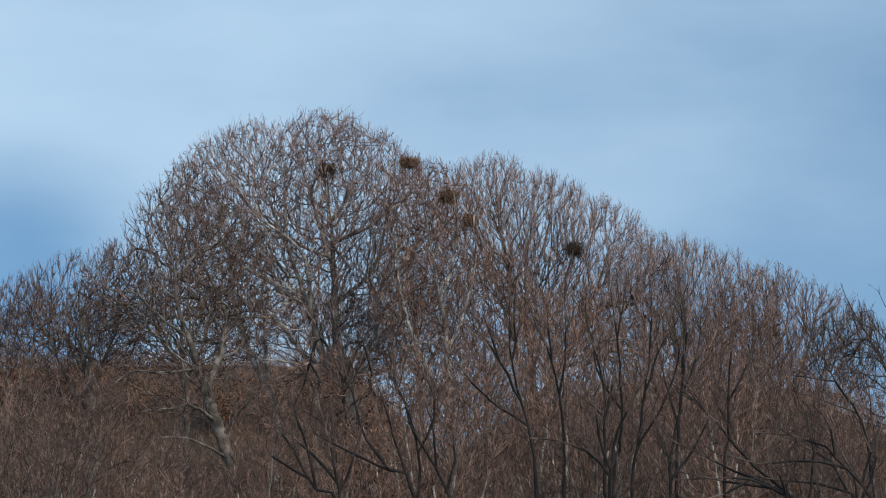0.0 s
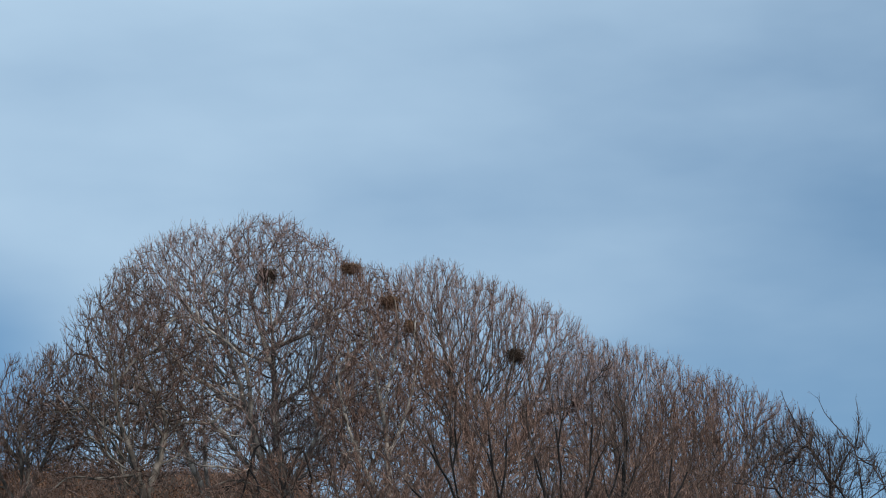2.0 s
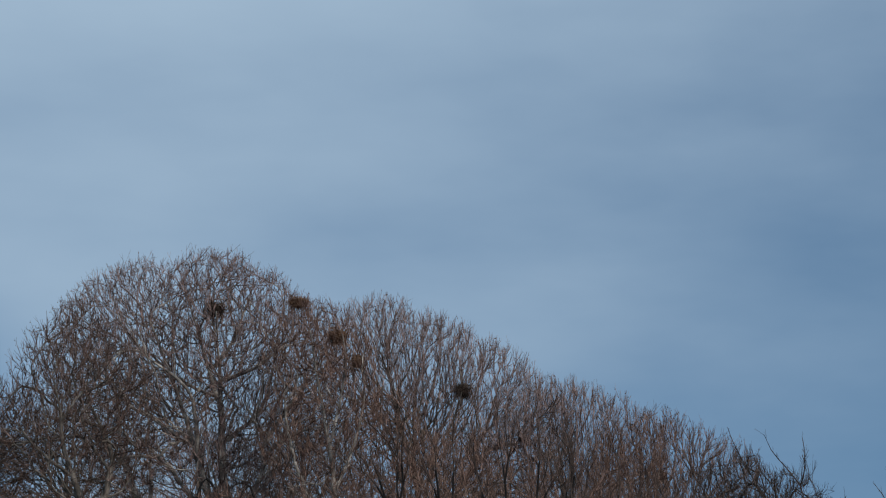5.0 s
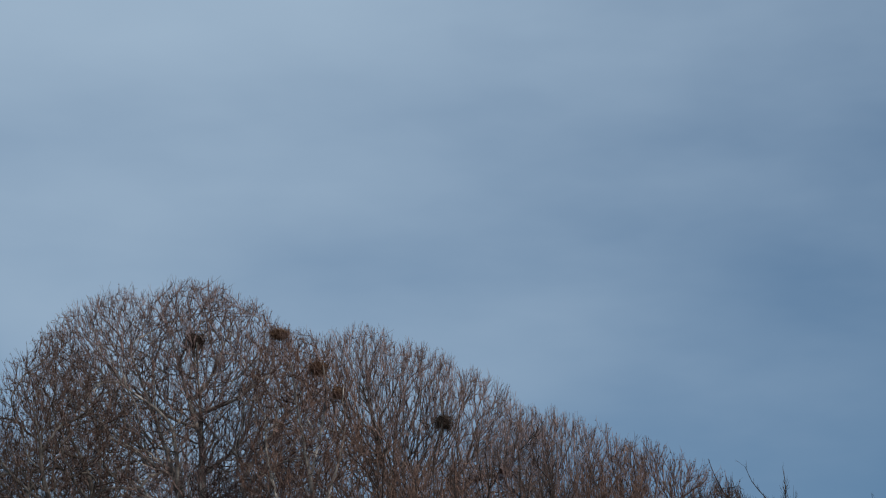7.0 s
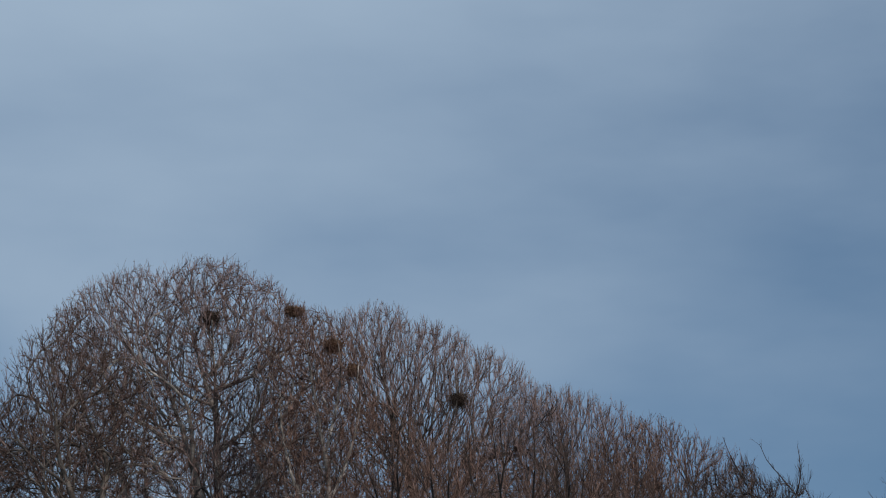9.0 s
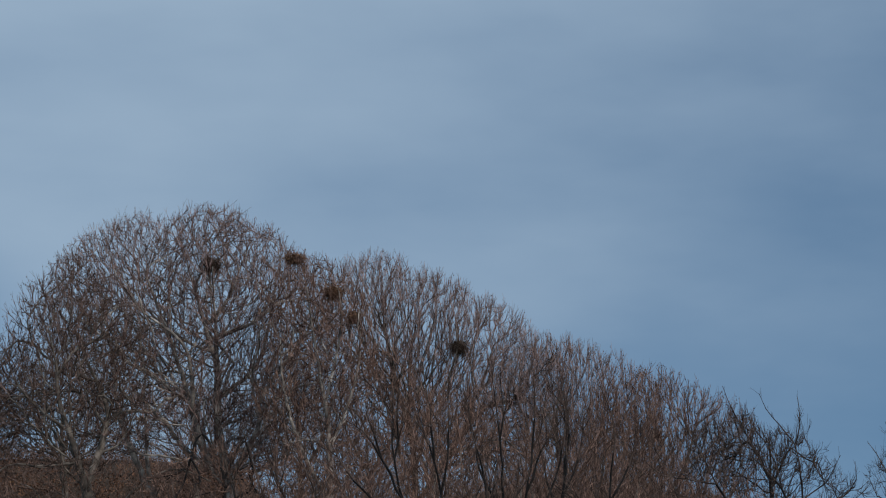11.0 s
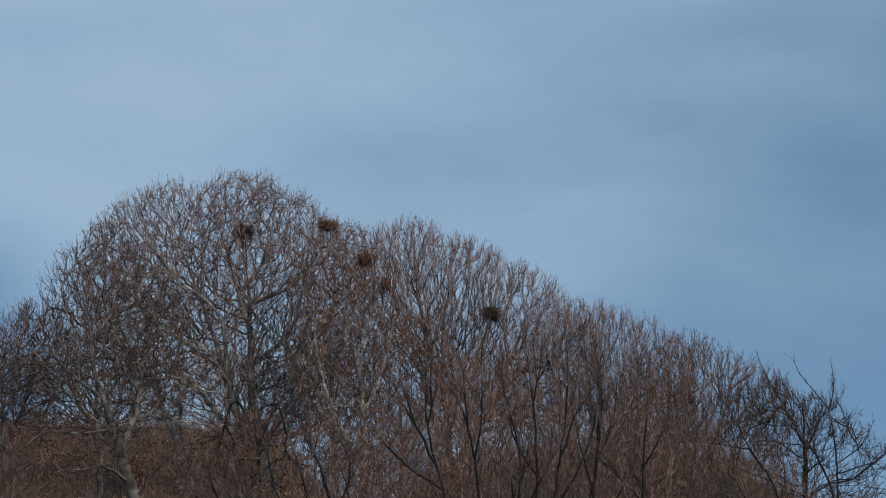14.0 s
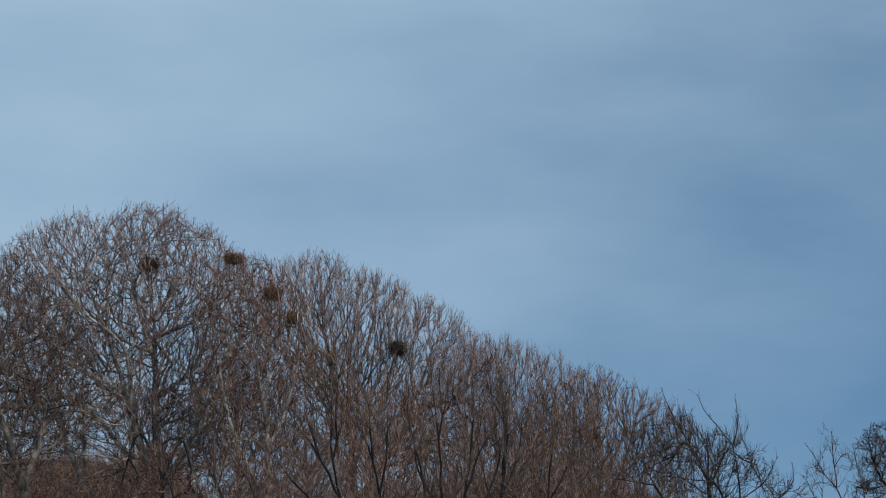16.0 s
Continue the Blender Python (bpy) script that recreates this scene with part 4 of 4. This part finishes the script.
dark_tree(35, (4.66, 51.00, 0.0), [
    [(4.62, 51.00, 4.92), (4.63, 51.00, 6.23), (4.79, 51.00, 7.10), (4.89, 51.00, 7.73), (4.95, 51.00, 8.72), (4.92, 51.00, 9.25)],
    [(4.62, 51.00, 6.18), (4.32, 51.00, 6.87), (4.22, 51.00, 7.56)],
    [(4.65, 51.00, 5.83), (5.12, 51.00, 6.52), (5.51, 51.00, 7.33), (5.67, 51.00, 8.14)]],
    [((4.93, 51.00, 8.49), (0.6, 0.6, 0.8))])
dark_tree(36, (-2.25, 49.00, 0.0), [
    [(-2.02, 49.00, 4.79), (-2.06, 49.00, 5.61), (-2.56, 49.00, 6.15), (-2.97, 49.00, 6.55), (-3.25, 49.00, 6.99)],
    [(-2.06, 49.00, 5.56), (-2.20, 49.00, 6.33), (-2.48, 49.00, 7.33)],
    [(-2.06, 49.00, 5.45), (-1.70, 49.00, 6.22), (-1.59, 49.00, 6.88)]],
    [((-2.70, 49.00, 6.66), (0.7, 0.6, 0.6))])
dark_tree(38, (5.13, 55.00, 0.0), [
    [(5.11, 55.00, 5.92), (5.16, 55.00, 7.03), (5.23, 55.00, 8.03), (5.30, 55.00, 8.78), (5.36, 55.00, 9.41), (5.33, 55.00, 9.98), (5.41, 55.00, 10.55)],
    [(5.23, 55.00, 8.03), (5.45, 55.00, 8.53), (5.64, 55.00, 9.16), (5.70, 55.00, 9.79)],
    [(5.17, 55.00, 7.28), (4.97, 55.00, 8.03), (4.83, 55.00, 8.65), (4.69, 55.00, 9.28)]],
    [((5.41, 55, 10.04), (0.7, 0.7, 0.9))], thickest=0.05)
dark_tree(39, (6.29, 56.00, 0.0), [
    [(6.27, 56.00, 6.00), (6.35, 56.00, 7.13), (6.40, 56.00, 8.02), (6.43, 56.00, 8.78), (6.51, 56.00, 9.42), (6.47, 56.00, 9.94)],
    [(6.39, 56.00, 7.89), (6.67, 56.00, 8.53), (6.93, 56.00, 9.17), (7.00, 56.00, 9.68)],
    [(6.35, 56.00, 7.38), (6.12, 56.00, 8.02), (5.98, 56.00, 8.59)]],
    [((6.46, 56, 9.42), (0.7, 0.7, 0.9))], thickest=0.05)
dark_tree(40, (3.5, 54.00, 0.0), [
    [(3.49, 54.00, 5.84), (3.48, 54.00, 6.81), (3.51, 54.00, 7.67), (3.42, 54.00, 8.28), (3.26, 54.00, 8.90), (3.16, 54.00, 9.27), (3.09, 54.00, 9.76)],
    [(3.50, 54.00, 7.30), (3.24, 54.00, 7.67), (3.00, 54.00, 8.03)],
    [(3.51, 54.00, 7.54), (3.66, 54.00, 8.16), (3.75, 54.00, 8.77)]],
    [((3.09, 54, 9.27), (0.7, 0.7, 0.9))], thickest=0.05)
dark_tree(44, (8.18, 47.00, 0.0), [
    [(8.16, 47.00, 4.34), (8.03, 47.00, 5.08), (7.57, 47.00, 5.71), (7.16, 47.00, 6.11), (6.53, 47.00, 6.33), (5.79, 47.00, 6.40)],
    [(7.57, 47.00, 5.71), (6.73, 47.00, 5.87), (5.88, 47.00, 5.82), (5.14, 47.00, 5.98)],
    [(7.36, 47.00, 5.94), (7.29, 47.00, 6.45), (6.97, 47.00, 6.93)],
    [(7.87, 47.00, 5.31), (8.00, 47.00, 6.03), (7.80, 47.00, 6.56)]],
    [((6.52, 47, 6.14), (0.6, 0.6, 0.4)), ((7.38, 47, 6.45), (0.6, 0.6, 0.4))], bushy=True, label="low dark tree with dense tangled bare limbs")
dark_tree(45, (6.87, 46.00, 0.0), [
    [(6.85, 46.00, 3.98), (6.66, 46.00, 4.59), (6.26, 46.00, 5.11), (5.64, 46.00, 5.42), (4.92, 46.00, 5.47), (4.20, 46.00, 5.42)],
    [(6.26, 46.00, 5.11), (6.16, 46.00, 5.52), (5.81, 46.00, 5.94)],
    [(5.64, 46.00, 5.42), (5.12, 46.00, 5.16), (4.40, 46.00, 5.01)],
    [(6.66, 46.00, 4.65), (6.88, 46.00, 5.21), (6.79, 46.00, 5.68)]],
    [((5.54, 46, 5.42), (0.6, 0.6, 0.4)), ((6.57, 46, 5.42), (0.6, 0.6, 0.4))], bushy=True, label="low dark tree with dense tangled bare limbs")
build_tree("bare_tree", "bare tree with dense dark reddish-brown twigs", 32,
    base=(17.57, 66.00, 0.0),
    limbs=[[(17.43, 66.00, 7.65), (17.25, 66.00, 9.31), (16.99, 66.00, 10.52), (16.85, 66.00, 11.12)],
           [(17.28, 66.00, 9.15), (16.51, 66.00, 9.90), (16.22, 66.00, 10.66)],
           [(17.30, 66.00, 8.85), (17.74, 66.00, 9.92), (17.93, 66.00, 10.99)]],
    lobes=[((16.68, 66.00, 10.66), (0.75, 0.68, 0.75)), ((16.50, 66.00, 9.60), (0.7, 0.68, 0.9)), ((17.76, 66.00, 10.68), (1.1, 0.82, 1.0))],
    wood=DARK_BARK, twig=DARK_TWIG, thickest=0.12, spacing=0.27, step=0.22, shoots_per_node=4, shoot=(0.2, 0.5), side_shoots=2, bends=1, upright=0.4, spread=0.6, group="bare trees")


# ---------------------------------------------------------------- brown saplings of the thicket


def build_sapling(seed, height, wood, twig, label):
    rng = np.random.default_rng(seed)
    limbs = [[(0.1, 0.0, 0.3 * height), (rng.normal() * 0.3, rng.normal() * 0.3, 0.62 * height), (rng.normal() * 0.4, rng.normal() * 0.4, 0.93 * height)]]
    for k in range(5):
        a = k * 1.26 + rng.random()
        z = (0.25 + 0.3 * rng.random()) * height
        limbs.append([(0, 0, z), (0.6 * math.cos(a), 0.6 * math.sin(a), z + 0.14 * height), (1.2 * math.cos(a), 1.2 * math.sin(a), z + 0.34 * height)])
    lobes = [((0, 0, 0.77 * height), (1.8, 1.5, 0.23 * height)), ((0.3, 0.2, 0.6 * height), (1.9, 1.6, 0.16 * height))]
    return build_tree("sapling", label, seed, (0, 0, 0), limbs, lobes, wood, twig,
                      step=0.26, cell=0.34, focus=(0, 0, 0.35 * height), fan=0.08, lift=0.08, wander=0.2, fork=0.34, angle=0.6, rag=(0.9, 1.12), tip=0.0075, thickest=0.05, limb_r=(0.024, 0.009),
                      shoots_per_node=1, shoot=(0.16, 0.42), shoot_r=0.0068, upright=0.5, spread=0.42, along=0.9, side_shoots=1, side_spread=0.7, bends=1, fine=0.02,
                      group="thicket saplings", category="tree")


THICKET = random.Random(5)
SAPLINGS = [
    build_sapling(41, 12.0, GREY_BARK, BROWN_TWIG, "slender bare sapling with dense reddish-brown twigs"),
    build_sapling(42, 12.0, GREY_BARK, UMBER_TWIG, "slender bare sapling with grey-brown twigs"),
    build_sapling(43, 12.0, PLANE_BARK, BROWN_TWIG, "slender bare sapling with pale stems and brown twigs"),
]


def thicket_skyline(x):
    """Skyline of the thicket from EYE, as height over it at 66 m: low scrub at the leaning tree, tall growth towards
    the right.
    """
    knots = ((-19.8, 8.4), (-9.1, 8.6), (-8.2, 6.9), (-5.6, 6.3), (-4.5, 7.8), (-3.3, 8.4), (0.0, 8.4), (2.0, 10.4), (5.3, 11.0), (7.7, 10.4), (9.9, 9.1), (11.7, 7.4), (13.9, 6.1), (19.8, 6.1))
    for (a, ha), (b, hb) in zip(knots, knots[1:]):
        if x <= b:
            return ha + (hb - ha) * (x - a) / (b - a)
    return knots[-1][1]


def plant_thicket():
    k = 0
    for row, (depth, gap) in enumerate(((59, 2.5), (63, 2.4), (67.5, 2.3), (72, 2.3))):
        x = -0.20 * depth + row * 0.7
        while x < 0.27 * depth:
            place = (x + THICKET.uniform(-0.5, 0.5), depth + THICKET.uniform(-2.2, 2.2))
            # rows scale with distance from EYE, so they share about one skyline
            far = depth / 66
            top = (1.6 + far * thicket_skyline(place[0] / far) * (1.0 - 0.04 * THICKET.random())) * THICKET.uniform(0.9, 1.04)
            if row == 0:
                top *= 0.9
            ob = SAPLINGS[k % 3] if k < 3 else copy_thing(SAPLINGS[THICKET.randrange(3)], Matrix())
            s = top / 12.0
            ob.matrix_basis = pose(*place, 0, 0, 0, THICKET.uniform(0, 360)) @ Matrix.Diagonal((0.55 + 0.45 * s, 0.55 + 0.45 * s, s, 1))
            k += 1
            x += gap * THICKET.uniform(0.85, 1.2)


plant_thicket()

# ---------------------------------------------------------------- rust-leaved oaks on the bank


def build_oak(seed, x, y, height, wide):
    rng = np.random.default_rng(seed)
    base = (x, y, ground_height(x, y) - 0.1)
    root = new("oak_tree")
    root.location = base
    tagged(root, "low oak still holding rust-brown dead leaves", "tree", "bank oaks")
    sk = Skeleton()
    sk.chain([(0, 0, 0), (0.1, 0, height * 0.4), (0, 0.1, height * 0.8)], 0.5, rng)
    lobes = [((0, 0, height * 0.62), (wide, wide, height * 0.38)), ((wide * 0.4, 0, height * 0.4), (wide * 0.8, wide * 0.8, height * 0.28))]
    sk.grow(crown_points(rng, lobes, 1.0), 0.5, 4, 0.7, rng)
    sk.finish(thickest=0.14)
    thick = sk.r > 0.05
    v, q = sk.tubes(thick, 6)
    link_quads("trunk", v, q, DARK_BARK, root)
    v, q = sk.tubes(~thick, 3)
    link_quads("branchwork", v, q, DARK_TWIG, root, kind="stuff")
    thin = np.nonzero(sk.r < 0.03)[0]
    src = np.repeat(thin, 60)
    n = len(src)
    c = sk.at[src] + rng.normal(size=(n, 3)) * 0.28
    u = unit(rng.normal(size=(n, 3))) * rng.uniform(0.045, 0.09, (n, 1))
    w = np.cross(unit(u), unit(rng.normal(size=(n, 3)))) * rng.uniform(0.03, 0.06, (n, 1))
    fold = np.cross(u, w) * 3
    v = np.stack([c - u, c + w + fold, c + u, c - w + fold], axis=1).reshape(-1, 3)
    q = (np.arange(n) * 4)[:, None] + np.arange(4)[None]
    link_quads("foliage", v, q, RUST_LEAF, root, kind="stuff")


OAKS = random.Random(8)
for k in range(16):
    x = -29 + 3.4 * (k % 8) + OAKS.uniform(-0.8, 0.8)
    y = (113 if k < 8 else 126) + OAKS.uniform(-3, 3)
    build_oak(70 + k, x, y, OAKS.uniform(2.6, 3.6), OAKS.uniform(1.8, 2.5))

build_oak(95, -1.9, 64, 9.2, 0.9)
build_oak(96, -1.0, 56, 6.6, 0.7)

# ---------------------------------------------------------------- scrub that covers the bank


def build_scrub():
    rng = np.random.default_rng(61)
    n = 31000
    x, y = rng.uniform(-34, 32, n), 142 - 36 * rng.random(n)
    z = np.array([ground_height(a, b) for a, b in zip(x, y)])
    start = np.stack([x, y, z - 0.05], axis=1)
    tuft = np.array([noise.noise((a * 0.35, b * 0.35, 7.0)) for a, b in zip(x, y)])
    way = unit(rng.normal(size=(n, 3)) * 0.4 + np.array([0, 0, 1.0]))
    v, q, pts, _ = shoots(rng, start, way, rng.uniform(0.4, 1.0, n) * (0.9 + 0.9 * tuft), np.full(n, 0.012), lift=0.1, bend=0.3, steps=1)
    root = link_quads("bank_scrub", v, q, BROWN_TWIG)
    tagged(root, "dry brown scrub covering the bank", "scrub", kind="stuff")
    m = 26000
    pick = rng.choice(np.nonzero(x < 1)[0], m)
    c = pts[0][pick] + (pts[1][pick] - pts[0][pick]) * rng.random((m, 1)) + rng.normal(size=(m, 3)) * 0.12
    u = unit(rng.normal(size=(m, 3))) * rng.uniform(0.035, 0.08, (m, 1))
    w = np.cross(unit(u), unit(rng.normal(size=(m, 3)))) * rng.uniform(0.025, 0.05, (m, 1))
    v = np.stack([c - u, c + w, c + u, c - w], axis=1).reshape(-1, 3)
    link_quads("dead_foliage", v, (np.arange(m) * 4)[:, None] + np.arange(4)[None], RUST_LEAF, root, kind="stuff")


build_scrub()

# ---------------------------------------------------------------- stick nests in the forks


def build_nest(seed, at, wide, tall, label, stick):
    """A stick nest: a packed bowl of crossed twigs wedged in a fork."""
    rng = np.random.default_rng(seed)
    root = new("bird_nest")
    root.location = at
    tagged(root, label, "nest", "stick nests")

    def sticks(n, lo, hi, length, r):
        a = rng.uniform(0, 2 * np.pi, n)
        rad = rng.uniform(lo, hi, n) ** 0.7
        z = rng.uniform(-1, 0.55, n)
        rad = rad * np.sqrt(np.clip(1 - (z * 0.85) ** 2, 0.05, 1))
        p = np.stack([np.cos(a) * rad * wide / 2, np.sin(a) * rad * wide / 2, z * tall / 2], axis=1)
        d = unit(np.stack([-np.sin(a), np.cos(a), rng.normal(size=n) * 0.25], axis=1) + rng.normal(size=(n, 3)) * 0.45)
        ln = rng.uniform(0.5, 1.0, n) * length
        v, q, _, _ = shoots(rng, p - d * ln[:, None] / 2, d, ln, np.full(n, r), lift=-0.12, bend=0.2, steps=2)
        return v, q

    v, q = sticks(420, 0.0, 0.9, wide * 0.6, 0.009)
    link_quads("bowl", v, q, stick, root, kind="stuff")
    v, q = sticks(120, 0.75, 1.15, wide * 0.75, 0.006)
    link_quads("rim", v, q, stick, root, kind="stuff")


BIG, SMALL = "large dark nest of packed sticks in a high fork", "small brown stick nest among fine twigs"
build_nest(91, (4.48, 84.20, 16.52), 0.62, 0.52, BIG, NEST_STICK)
build_nest(92, (-3.72, 78.30, 18.00), 0.58, 0.50, BIG, NEST_STICK)
build_nest(93, (0.19, 75.60, 16.62), 0.60, 0.42, SMALL, NEST_RUST)
build_nest(94, (0.80, 75.60, 15.86), 0.40, 0.42, SMALL, NEST_RUST)
build_nest(95, (-1.05, 76.30, 17.80), 0.60, 0.26, SMALL, NEST_RUST)
build_nest(96, (10.69, 81.00, 13.14), 0.50, 0.36, SMALL, BROWN_TWIG)
build_nest(97, (6.58, 85.00, 14.98), 0.3, 0.22, SMALL, BROWN_TWIG)
